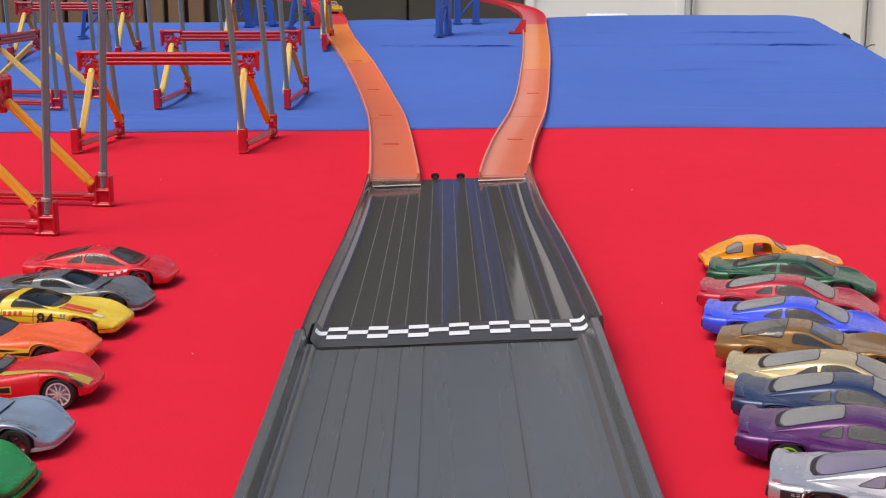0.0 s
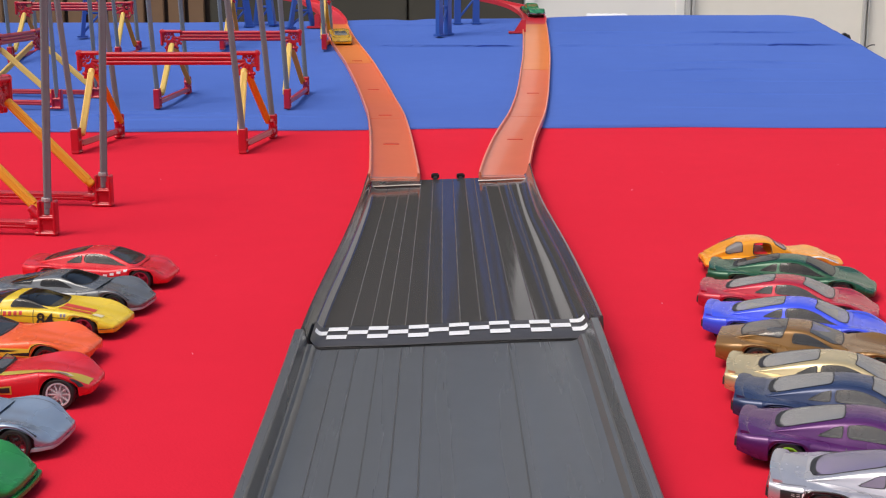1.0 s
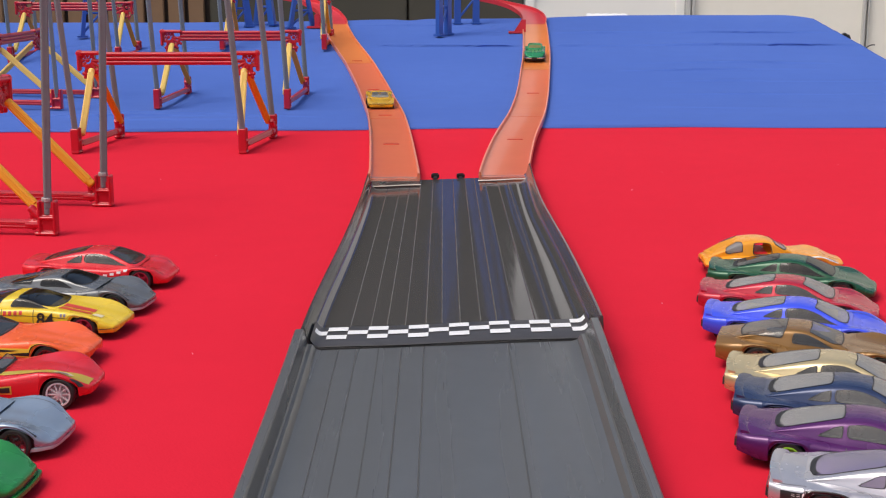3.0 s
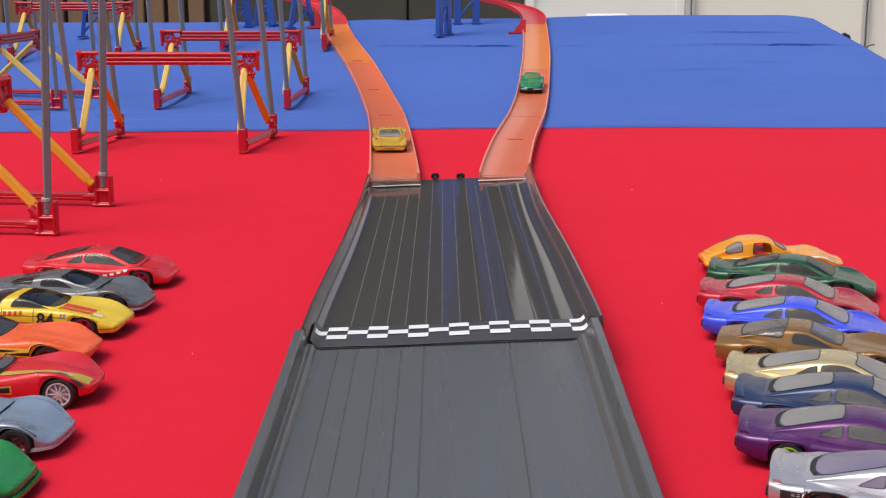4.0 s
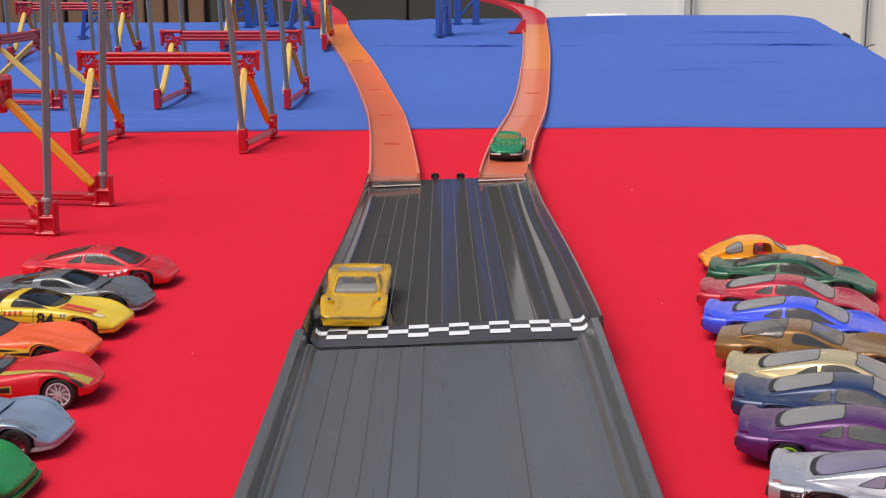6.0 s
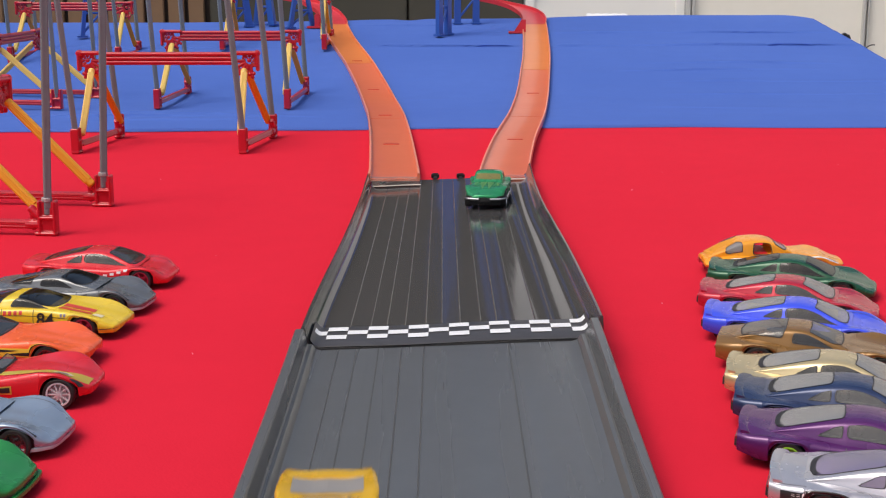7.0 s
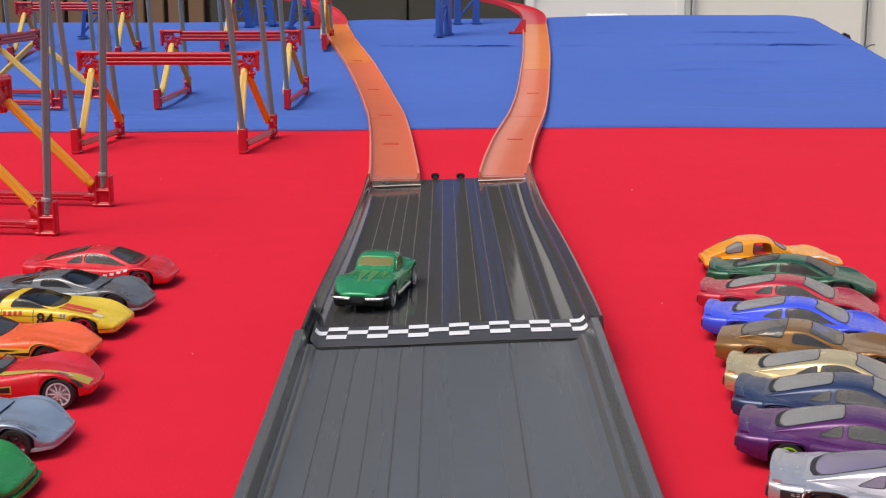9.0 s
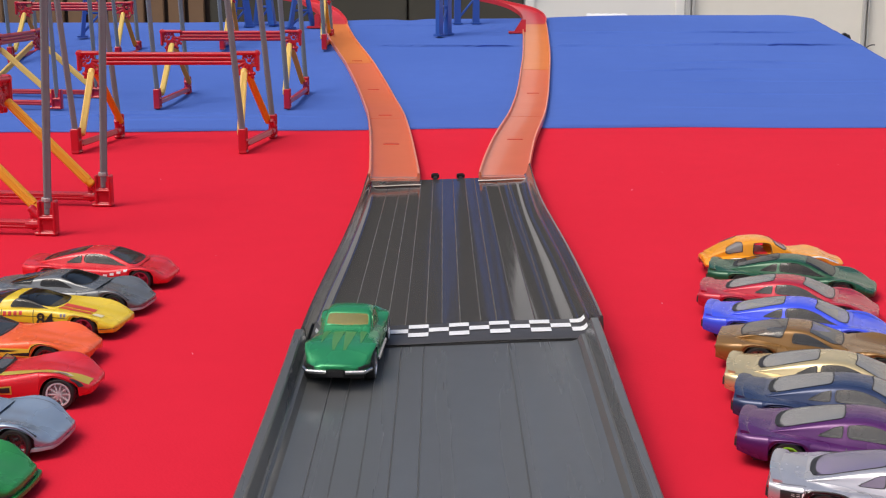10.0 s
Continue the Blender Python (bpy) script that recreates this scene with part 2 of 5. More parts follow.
# ---- the setting ----
def build_setting():
    floor = Shape().grid([[(x, y, -0.72) for x in (-60, -6, 6, 60)] for y in (-60, -6, 4.7, 60)])
    tagged(part("ground", floor, CONCRETE), "grey concrete paving round the display", "ground", kind="structure")
    # brown slatted fence
    fence = thing("wall_fence", "brown wooden slat fence with dark gaps", "fence", kind="structure", at=pose(0, 4.5, -0.72))
    part("backing", Shape().box((-2.3, 0.05, 1.2), (3.08, 0.02, 2.4), 0.002), FENCE_DARK, fence, "dark backing boards behind the slats")
    slat = Shape().box((0, 0, 1.2), (0.052, 0.022, 2.4), 0.003).mesh("slat")
    for i in range(46):
        part("slat", slat, FENCE_WOOD, fence, at=pose(-3.78 + 0.066 * i, 0.026 + random.uniform(-0.003, 0.003), 0))
    # dark panels between the fence and the garage door
    gate = thing("wall_panels", "dark green-brown wall panels", "wall", kind="structure", at=pose(0, 4.52, -0.72))
    part("joint_strip", Shape().box((-0.24, 0.03, 1.2), (1.01, 0.02, 2.4), 0.002), FENCE_DARK, gate)
    for a, b in ((-0.762, -0.118), (-0.112, 0.262)):
        part("panel", Shape().box(((a + b) / 2, 0, 1.2), (b - a, 0.04, 2.4), 0.004), GATE_DARK, gate)
    # white garage door with a raised frame
    door = thing("door_1", "off-white panelled garage door, closed", "garage door", kind="structure", at=pose(0, 4.5, -0.72))
    part("door_leaf", Shape().box((0.527, 0.03, 1.1), (0.525, 0.04, 2.2), 0.004), DOOR_WHITE, door)
    for k in range(5):
        z = 0.05 + k * 0.43
        for zz, hh in ((z + 0.365, 0.032), (z + 0.02, 0.032)):
            part("rail", Shape().box((0.54, 0.004, zz), (0.49, 0.014, hh), 0.003), DOOR_WHITE, door)
        for xx in (0.285, 0.775):
            part("stile", Shape().box((xx, 0.004, z + 0.19), (0.03, 0.014, 0.31), 0.003), DOOR_WHITE, door)
    part("lintel", Shape().box((0.527, 0.03, 2.3), (0.525, 0.04, 0.196), 0.003), DOOR_WHITE, door)
    # cream wall with its trims
    wall = thing("wall_house", "cream rendered house wall with pale trims", "wall", kind="structure", at=pose(0, 4.5, -0.72))
    part("wall", Shape().box((2.35, 0.05, 1.2), (3.07, 0.1, 2.4), 0.003), WALL_CREAM, wall)
    for xx, ww in ((0.800, 0.014), (0.817, 0.010), (1.375, 0.008), (1.389, 0.005)):
        part("trim", Shape().box((xx, -0.008, 1.2), (ww, 0.02, 2.4), 0.002), TRIM_GREY, wall)
    # plain walls that close the yard
    for name, c, s in (("wall_left", (-3.88, 0.4, 0.45), (0.1, 8.3, 2.3)), ("wall_right", (3.95, 0.4, 0.45), (0.1, 8.3, 2.3)), ("wall_behind", (0, -3.8, 0.45), (7.7, 0.1, 2.3))):
        tagged(part(name, Shape().box(c, s, 0.01), WALL_CREAM), "cream rendered yard wall", "wall", kind="structure")


EDGE_R, EDGE_L, EDGE_BACK, EDGE_NEAR = 0.567, -0.95, 2.13, -0.5


def seam_y(x):
    return 1.238 + 0.045 * x - 0.06 * x * x + 0.004 * math.sin(x * 9) + 0.0022 * math.sin(x * 31 + 1)


def cloth_sheet(x0, x1, ylo, yhi, lift, wrinkle, nx, ny):
    """The upper face of a cloth laid over the platform, falling over its edges."""
    rows = []
    for j in range(ny + 1):
        row = []
        for i in range(nx + 1):
            x = x0 + (x1 - x0) * i / nx
            a, b = ylo(x), yhi(x)
            y = a + (b - a) * j / ny
            row.append((x, y, ground_z(y) + lift + wrinkle(x, y)))
        rows.append(row)
    return rows


def build_platform():
    core = Shape()
    top = [(y, ground_z(y) - 0.004) for y in np.linspace(EDGE_NEAR + 0.005, 2.035, 40)]
    core.grid([[(EDGE_L + 0.005, y, -0.72), (EDGE_L + 0.005, y, z), (EDGE_R - 0.006, y, z), (EDGE_R - 0.006, y, -0.72)] for y, z in top], close=True, caps=True)
    tagged(part("platform", core, FENCE_WOOD), "long wooden display platform hidden under cloths", "platform", kind="structure")

    def red_wrinkle(x, y):
        return 0.0006 * noise.noise((x * 3, y * 2.2, 0))

    sheet = Shape()
    rows = cloth_sheet(EDGE_L, EDGE_R, lambda x: EDGE_NEAR, lambda x: 1.36, 0.0, red_wrinkle, 60, 70)
    rows = [[(EDGE_L - 0.012, r[0][1], -0.7), (EDGE_L - 0.006, r[0][1], -0.02)] + r + [(EDGE_R + 0.004, r[0][1], -0.006), (EDGE_R + 0.008, r[0][1], -0.7)] for r in rows]
    rows = [[(x, EDGE_NEAR - 0.01, -0.7) for x, y, z in rows[0]]] + rows
    sheet.grid(rows)
    tagged(part("red_cloth", sheet, RED_CLOTH, angle=80), "bright red felt cloth spread over the level platform", "cloth", kind="structure")

    def fold(v, width):
        # a soft pleat: steep on its near side, gentle behind
        return math.exp(-(v / (width * 0.20)) ** 2) if v < 0 else math.exp(-(v / (width * 2.6)) ** 2)

    ridges = [(1.835, 0.02, 0.0060, 0.006, -0.12, 0.62), (1.950, 0.02, 0.0065, 0.007, 0.14, 0.62), (1.715, -0.03, 0.0034, 0.006, 0.22, 0.5), (1.660, 0.02, 0.0038, 0.006, 0.20, 0.47), (1.515, -0.01, 0.0026, 0.006, 0.24, 0.55), (1.60, -0.05, 0.0026, 0.005, 0.25, 0.6), (1.84, -0.03, 0.0035, 0.006, -0.70, -0.20), (1.310, 0.06, 0.0034, 0.007, -0.46, -0.20), (1.350, -0.10, 0.0030, 0.006, -0.40, -0.10), (1.285, 0.02, 0.0024, 0.006, -0.36, -0.14), (1.46, 0.03, 0.0020, 0.006, -0.12, 0.02), (1.43, 0.02, 0.0016, 0.006, 0.02, 0.08), (2.02, 0.01, 0.0030, 0.008, -0.14, 0.10), (1.40, -0.02, 0.0018, 0.006, 0.2, 0.42)]

    def blue_wrinkle(x, y):
        z = 0.0012 * noise.noise((x * 4, y * 3, 4)) + 0.0007 * noise.noise((x * 3, y * 16, 9)) + 0.0005 * noise.noise((x * 14, y * 30, 2))
        # long pleats left by folding, nearly across the cloth
        pleat = 0.0
        for yy, slope, amp, width, xa, xb in ridges:
            inside = min(max((x - xa) / 0.10, 0), max((xb - x) / 0.10, 0), 1)
            if inside:
                pleat += amp * inside * max(0.12, 0.62 + 0.9 * noise.noise((x * 6, yy * 11, 3))) * fold(y - yy - slope * (x - xa) - 0.005 * math.sin(x * 13 + yy * 9) - 0.004 * noise.noise((x * 12, yy, 0)), width)
        z += 0.0030 * math.tanh(pleat / 0.0030)
        # the cloth lies flat under the tracks
        clear = 1.0
        for lane in (LANE_LEFT, LANE_RIGHT):
            clear *= 1 - math.exp(-((x - interp(y, [(b, a) for a, b in lane])) / 0.030) ** 4)
        return z * clear

    sheet = Shape()

    def back_y(x):
        dip = 0.012 * math.exp(-((x + 0.05) / 0.018) ** 2)
        edge = soft(x, [(-0.6, 2.045), (-0.2, 2.062), (-0.05, 2.082), (0.12, 2.088), (0.26, 2.122), (0.5, 2.135)], 0.03)
        return edge - dip + 0.004 * math.sin(x * 6 + 1) - 0.05 * max(0, (x - 0.50) / 0.067) ** 3

    rows = cloth_sheet(EDGE_L, EDGE_R - 0.004, seam_y, back_y, 0.0022, blue_wrinkle, 220, 560)
    # pleats lean over towards the front
    rows[1:-1] = [[(x, y - 1.4 * max(0.0, z - ground_z(y) - 0.0031), z) for x, y, z in r] for r in rows[1:-1]]
    # rolled back edge, then the drop behind
    last = rows[-1]
    for dy, dz in ((0.012, -0.002), (0.02, -0.009), (0.024, -0.03), (0.03, -0.75)):
        rows.append([(x, y + dy, max(z + dz, -0.715)) for x, y, z in last])
    # turned hem at the front edge, then the drop at both sides
    rows = [[(x, y - 0.0012, 0.0004) for x, y, z in rows[0]], [(x, y - 0.0008, 0.0012) for x, y, z in rows[0]]] + rows
    rows = [[(EDGE_L - 0.02, r[0][1], -0.7), (EDGE_L - 0.012, r[0][1], -0.02)] + r + [(EDGE_R + 0.006, r[-1][1], r[-1][2] - 0.006), (EDGE_R + 0.010, r[-1][1], r[-1][2] - 0.03), (EDGE_R + 0.016, r[-1][1], -0.7)] for r in rows]
    sheet.grid(rows)
    tagged(part("blue_cloth", sheet, BLUE_CLOTH, angle=80), "blue cotton cloth with fold wrinkles draped over a ramp", "cloth", kind="structure")


# ---- black race track sections ----
def waist(x, y):
    """How far the flexed sides of the glossy section pinch in, on either side."""
    if x < 0:
        return soft(y, [(0.50, 0.0010), (0.57, 0.0014), (0.63, 0.0027), (0.70, 0.0038), (0.76, 0.0042), (0.83, 0.0044), (0.92, 0.0032), (1.0, 0.0026)], 0.03)
    return -soft(y, [(0.50, 0.0002), (0.63, 0.0005), (0.70, 0.0018), (0.78, 0.0032), (0.86, 0.0022), (0.95, -0.0004)], 0.03)


def tray_section(name, label, y0, y1, mat, rib_mat, ribs, over=0.0, thin=False, mid=TRAY_X, facets=()):
    """A tray-like track: rims with flat tops, a ledge, filleted sides and thin ribs along its floor."""
    root = thing(name, label, "race track", "black track sections")
    h = TRAY_W / 2 + over
    rim = 0.0088
    prof = [(-h - 0.0006, -0.0012), (-h, rim - 0.0006), (-h + 0.0005, rim), (-h + 0.0031, rim), (-h + 0.0036, rim - 0.0006), (-h + 0.0048, 0.0030), (-h + 0.0054, 0.0026), (-h + 0.0066, 0.0026), (-h + 0.0072, 0.0020), (-h + 0.0082, 0.0005), (-h + 0.0100, 0.0)]
    if thin:
        prof = [(-h - 0.0004, -0.0012), (-h, rim - 0.0004), (-h + 0.0004, rim), (-h + 0.0012, rim), (-h + 0.0016, rim - 0.0006), (-h + 0.0024, 0.0040), (-h + 0.0032, 0.0022), (-h + 0.0044, 0.0011), (-h + 0.0060, 0.0004), (-h + 0.0080, 0.0001), (-h + 0.0100, 0.0)]
    inner = [(x, 0.0) for x in np.linspace(-h + 0.013, h - 0.013, 12)]
    if facets:
        # the strips between the ribs lie at slightly different slants
        edges = list(ribs) + [ribs[-1] + 0.0074]
        inner = [q for k, f in enumerate(facets) for q in ((edges[k] + 0.0001, -f), (edges[k + 1] - 0.0001, f))]
    upper = prof + inner + [(-x, z) for x, z in reversed(prof)]
    lower = [(x, -0.0014) for x, z in reversed(upper)]
    n = max(8, int((y1 - y0) / 0.008))
    ys = np.linspace(y0, y1, n)
    body = Shape().grid([[(mid + x + (waist(x, y) * min(1, max(0, (abs(x) - 0.040) / 0.012)) if thin else 0.0), y, max(tray_z(mid + x, y) + z + over, 0.0004 + max(z, 0) * 0.9)) for x, z in upper + lower] for y in ys], close=True, caps=True)
    part("channel", body, mat, root, angle=25)
    for x in ribs:
        rib = Shape().grid([[(mid + x + dx, y, tray_z(mid + x, y) + over + dz) for dx, dz in ((-0.0004, -0.0002), (-0.00015, 0.00028), (0.00015, 0.00028), (0.0004, -0.0002))] for y in np.linspace(y0 + 0.001, y1 - 0.001, n // 2)])
        part("rib", rib, rib_mat, root, angle=80)
    return root


def build_black_track():
    ribs = [-0.0405 + 0.0074 * k + (0.0009 if k % 3 == 1 else 0) for k in range(12)]
    far = tray_section("track_section", "glossy black plastic race track with raised rims and thin ribs", TRAY_SEAM, TRAY_FAR, BLACK_TRACK, RIB_BLACK, ribs, over=0.0004, thin=True, facets=(0.00002, -0.00005, 0.00004, -0.00003, 0.00005, -0.00004, 0.00003, -0.00008, 0.00006, -0.00022, -0.00010, 0.00004))
    tray_section("track_section", "satin black plastic race track with flat-topped rims", TRAY_NEAR, TRAY_SEAM - 0.0012, BLACK_SATIN, GROOVE, [-0.0414, -0.0343, -0.0260, -0.0172, -0.0086, 0.0236], mid=TRAY_X - 0.0016)
    # two joining pegs at the far end
    for x in (-0.0055, 0.0125):
        peg = Shape().box((x, TRAY_FAR + 0.003, 0.0022), (0.0026, 0.009, 0.0018), 0.0004).box((x, TRAY_FAR + 0.0075, 0.0030), (0.0058, 0.0028, 0.0040), 0.0008).box((x - 0.002, TRAY_FAR + 0.0055, 0.0042), (0.0018, 0.003, 0.0014), 0.0003)
        part("joining_peg", peg, CHASSIS, far, "small black joining peg")
    # checkered finish tape
    tape = thing("finish_tape", "black and white checkered finish line tape stuck across the track", "tape")
    half = TRAY_W / 2 - 0.0062

    def on_floor(x, v, up):
        y = TRAY_SEAM + 0.003 + v + 0.0006 * math.sin(x * 90)
        lift = 0.0030 * max(0, (abs(x) - half + 0.0008) / 0.003) ** 2
        return (TRAY_X + x, y, tray_z(TRAY_X + x, y) + 0.0004 + up + lift)

    xs = np.linspace(-half - 0.0022, half + 0.0022, 70)
    part("tape_strip", Shape().grid([[on_floor(x, v, u) for v, u in ((-0.0028, 0.0003), (-0.0022, 0.0007), (0.012, 0.0008), (0.0232, 0.0007), (0.0232, 0.0003))] for x in xs]), BLACK_TAPE, tape, angle=70)
    size, start = 0.0080, -0.0566
    for c in range(14):
        for r in ((0, 2) if c % 2 else (1,)):
            a, b = max(start + c * size, -half - 0.0015), min(start + (c + 1) * size, half + 0.0015)
            skew = 0.0004 * random.uniform(-1, 1)
            sq = Shape().grid([[on_floor(x, 0.0046 + r * 0.0058 + q + skew, 0.0011) for q in (0.0, 0.0027, 0.0054)] for x in np.linspace(a, b - 0.0001, 6)])
            part("square", sq, WHITE_TAPE, tape)


# ---- orange tracks ----
def channel(points, name, mat, root, half=0.0174, wall=0.0052, edge=None):
    """One U-shaped track piece along a line of points."""
    prof = [(-half - 0.0004, 0.0), (-half - 0.0004, wall), (-half + 0.0010, wall), (-half + 0.0014, 0.0022), (-half + 0.0026, 0.0016), (half - 0.0026, 0.0016), (half - 0.0014, 0.0022), (half - 0.0010, wall), (half + 0.0004, wall), (half + 0.0004, 0.0)]
    rows, lips = [], {-1: [], 1: []}
    for k, p in enumerate(points):
        a, b = points[max(k - 1, 0)], points[min(k + 1, len(points) - 1)]
        d = (Vector(b) - Vector(a)).normalized()
        side = Vector((d.y, -d.x, 0)).normalized()
        up = side.cross(d).normalized()
        rows.append([Vector(p) + side * x + up * z for x, z in prof])
        for e in (-1, 1):
            lips[e].append([Vector(p) + side * e * (half + x) + up * (wall + z) for x, z in ((-0.0011, -0.0002), (-0.0008, 0.0003), (0.0002, 0.0003), (0.0005, -0.0012))])
    piece = part(name, Shape().grid(rows, close=True, caps=True), mat, root, angle=35)
    # pale lips: the lit look of translucent edges, put into colour
    for e in (-1, 1) if edge else ():
        part("wall_edge", Shape().grid(lips[e], close=True, caps=True), edge, piece, "wall edge coloured pale for light in the plastic")
    return piece


def orange_track(lane, cuts, mats, label, tongues):
    root = thing("orange_track", label, "toy track", "orange tracks")
    for k in range(len(cuts) - 1):
        a, b = cuts[k], cuts[k + 1]
        ys = np.linspace(a, b - 0.0015, max(6, int((b - a) / 0.012)))
        def height(y):
            return max(ground_z(y) + 0.0034, interp(y, [(0.92, 0.0052), (0.96, 0.0034)]))
        pts = [(lane_x(lane, y), y, height(y) - 0.0005) for y in ys]
        channel(pts, "track_piece", mats[k], root, edge=EDGE_PALE)
    for y in tongues:
        x = lane_x(lane, y)
        z = max(ground_z(y) + 0.0034, interp(y, [(0.92, 0.0052), (0.96, 0.0034)]))
        part("joint_tongue", Shape().box((x, y, z + 0.0011), (0.013, 0.0046, 0.0008), 0.0002), TONGUE, root, "small darker joining tongue")
    return root


def build_orange_tracks():
    left = orange_track(LANE_LEFT, (0.918, 1.285, 1.70, 2.02), (ORANGE, ORANGE, ORANGE_LIGHT), "orange plastic toy track winding down to the black track", (1.105, 1.31, 1.53, 1.715))
    right = orange_track(LANE_RIGHT, (0.926, 1.30, 1.655, 2.02), (ORANGE, ORANGE, ORANGE_LIGHT), "glossy orange plastic toy track curving down the ramp", (1.135, 1.505))
    for root, lane, y in ((left, LANE_LEFT, 0.917), (right, LANE_RIGHT, 0.925)):
        x = lane_x(lane, y)
        rows, edge = [], []
        for i in range(29):
            u = -0.0185 + 0.037 * i / 28
            rag = 0.0012 * noise.noise((u * 90, y * 50, 2))
            low = (x + u, y - 0.004 + rag, tray_z(x + u, y - 0.004) + 0.0012)
            rows.append([(x + u, y + 0.005 + rag, 0.0071 if abs(u) < 0.0165 else 0.0088), (x + u, y + 0.0005, 0.0072), low])
            edge.append([(low[0], low[1] - 0.0001, low[2] + 0.0002), (low[0], low[1] + 0.0010 + 0.0010 * noise.noise((u * 300, 5, 2)), low[2] + 0.0007)])
        part("sticky_tape", Shape().grid(rows), CLEAR_TAPE, root, "ragged strip of clear sticky tape", outward=(x, y, -0.01))
        part("tape_edge", Shape().grid(edge), TAPE_EDGE, root, "whitened ragged tape edge")
    # red banked curve at the head of each track
    curve = thing("red_curve_track", "red banked plastic curve track on blue trestles", "toy track")
    ctrl = [(0.1345, 2.022, 0.0545), (0.138, 2.06, 0.0595), (0.136, 2.10, 0.0655), (0.122, 2.135, 0.0725), (0.098, 2.15, 0.0785), (0.06, 2.155, 0.0855), (0.02, 2.155, 0.093), (-0.05, 2.15, 0.105)]
    ctrl = [tuple(np.mean([ctrl[max(k - 1, 0)], ctrl[k], ctrl[k], ctrl[min(k + 1, len(ctrl) - 1)]], axis=0)) if 0 < k < len(ctrl) - 1 else ctrl[k] for k in range(len(ctrl))]
    channel(smooth_line(ctrl), "track_piece", TRACK_RED, curve, wall=0.0062)
    z = ground_z(1.95) + 0.0035
    part("support_foot", Shape().box((0.1035, 1.95, z), (0.021, 0.012, 0.003), 0.0006).grid([[(0.1005, q, z), (0.1175, q, z), (0.1175, q, z + 0.018), (0.1120, q, z + 0.018)] for q in (1.947, 1.957)], close=True, caps=True), TRACK_RED, curve, "red plastic clip foot")
    curve = thing("red_curve_track", "red plastic curve track behind the grey uprights", "toy track")
    ctrl = [(-0.158, 2.022, 0.0545), (-0.166, 2.06, 0.062), (-0.182, 2.10, 0.072), (-0.21, 2.13, 0.082), (-0.26, 2.14, 0.090), (-0.33, 2.14, 0.098), (-0.42, 2.13, 0.107), (-0.52, 2.10, 0.116)]
    channel(smooth_line(ctrl), "track_piece", TRACK_RED, curve, wall=0.0062)
    part("support_foot", Shape().box((-0.186, 1.99, 0.0535), (0.022, 0.012, 0.003), 0.0006).box((-0.182, 1.99, 0.063), (0.008, 0.006, 0.018), 0.001).box((-0.176, 2.0, 0.060), (0.016, 0.004, 0.012), 0.001), TRACK_RED, curve, "red plastic clip foot")


def smooth_line(ctrl, n=8):
    """A smooth line through a few points."""
    c = [Vector(p) for p in ctrl]
    out = []
    for k in range(len(c) - 1):
        p0, p1, p2, p3 = c[max(k - 1, 0)], c[k], c[k + 1], c[min(k + 2, len(c) - 1)]
        for i in range(n):
            t = i / n
            out.append(0.5 * ((2 * p1) + (p2 - p0) * t + (2 * p0 - 5 * p1 + 4 * p2 - p3) * t * t + (3 * p1 - p0 - 3 * p2 + p3) * t ** 3))
    return out + [c[-1]]


def trestle(x, y, height, turn, spread=0.028, leg_w=0.0112, label="blue plastic trestle holding up the track"):
    """A tall blue support: two tapering legs with cross braces and feet."""
    z, taper = ground_z(y) + 0.003, 0.62 if height < 0.2 else 0.1
    root = thing("track_trestle", label, "track support", "blue trestles", at=pose(x, y, z, 0, 0, turn))
    for s in (-1, 1):
        leg = Shape()
        rows = []
        for k in range(8):
            u = k / 7
            xx, w = s * (spread / 2 * (1 - taper * u)), leg_w * (1 - 0.27 * u)
            rows.append([(xx - w / 2, -0.003, u * height), (xx + w / 2, -0.003, u * height), (xx + w / 2, 0.003, u * height), (xx - w / 2, 0.003, u * height)])
        part("leg", leg.grid(rows, close=True, caps=True), TRESTLE_BLUE, root)
        part("foot", Shape().box((s * spread / 2, 0, 0.0012), (0.014, 0.012, 0.0024), 0.0005), TRESTLE_BLUE, root)
    steps = max(2, round(height / 0.045))
    for k in range(steps):
        a, b = (k + 0.15) / (steps + 0.3), (k + 0.95) / (steps + 0.3)
        wa, wb = spread / 2 * (1 - taper * a), spread / 2 * (1 - taper * b)
        part("brace", Shape().rod((-wa, 0, a * height), (wb, 0, b * height), 0.0017, 8), TRESTLE_BLUE, root)
        part("brace", Shape().rod((-wb, 0, b * height), (wb, 0, b * height), 0.0015, 8), TRESTLE_BLUE, root)
    part("cradle", Shape().box((0, 0, height), (0.030, 0.008, 0.004), 0.0008), TRESTLE_BLUE, root)
    return root


def build_trestles():
    trestle(0.001, 1.925, 0.52, 60, 0.024, 0.0112, "tall blue plastic trestle tower beside the tracks")
    trestle(0.035, 2.03, 0.52, 10, 0.028, 0.0095, "tall blue plastic trestle tower beside the tracks")
    trestle(-0.487, 1.91, 0.080, 25, 0.030, 0.0055)
    trestle(-0.295, 2.00, 0.066, 20, 0.026)
    trestle(-0.262, 2.02, 0.065, -30, 0.028)
    trestle(-0.205, 1.99, 0.062, 30, 0.036, 0.006)


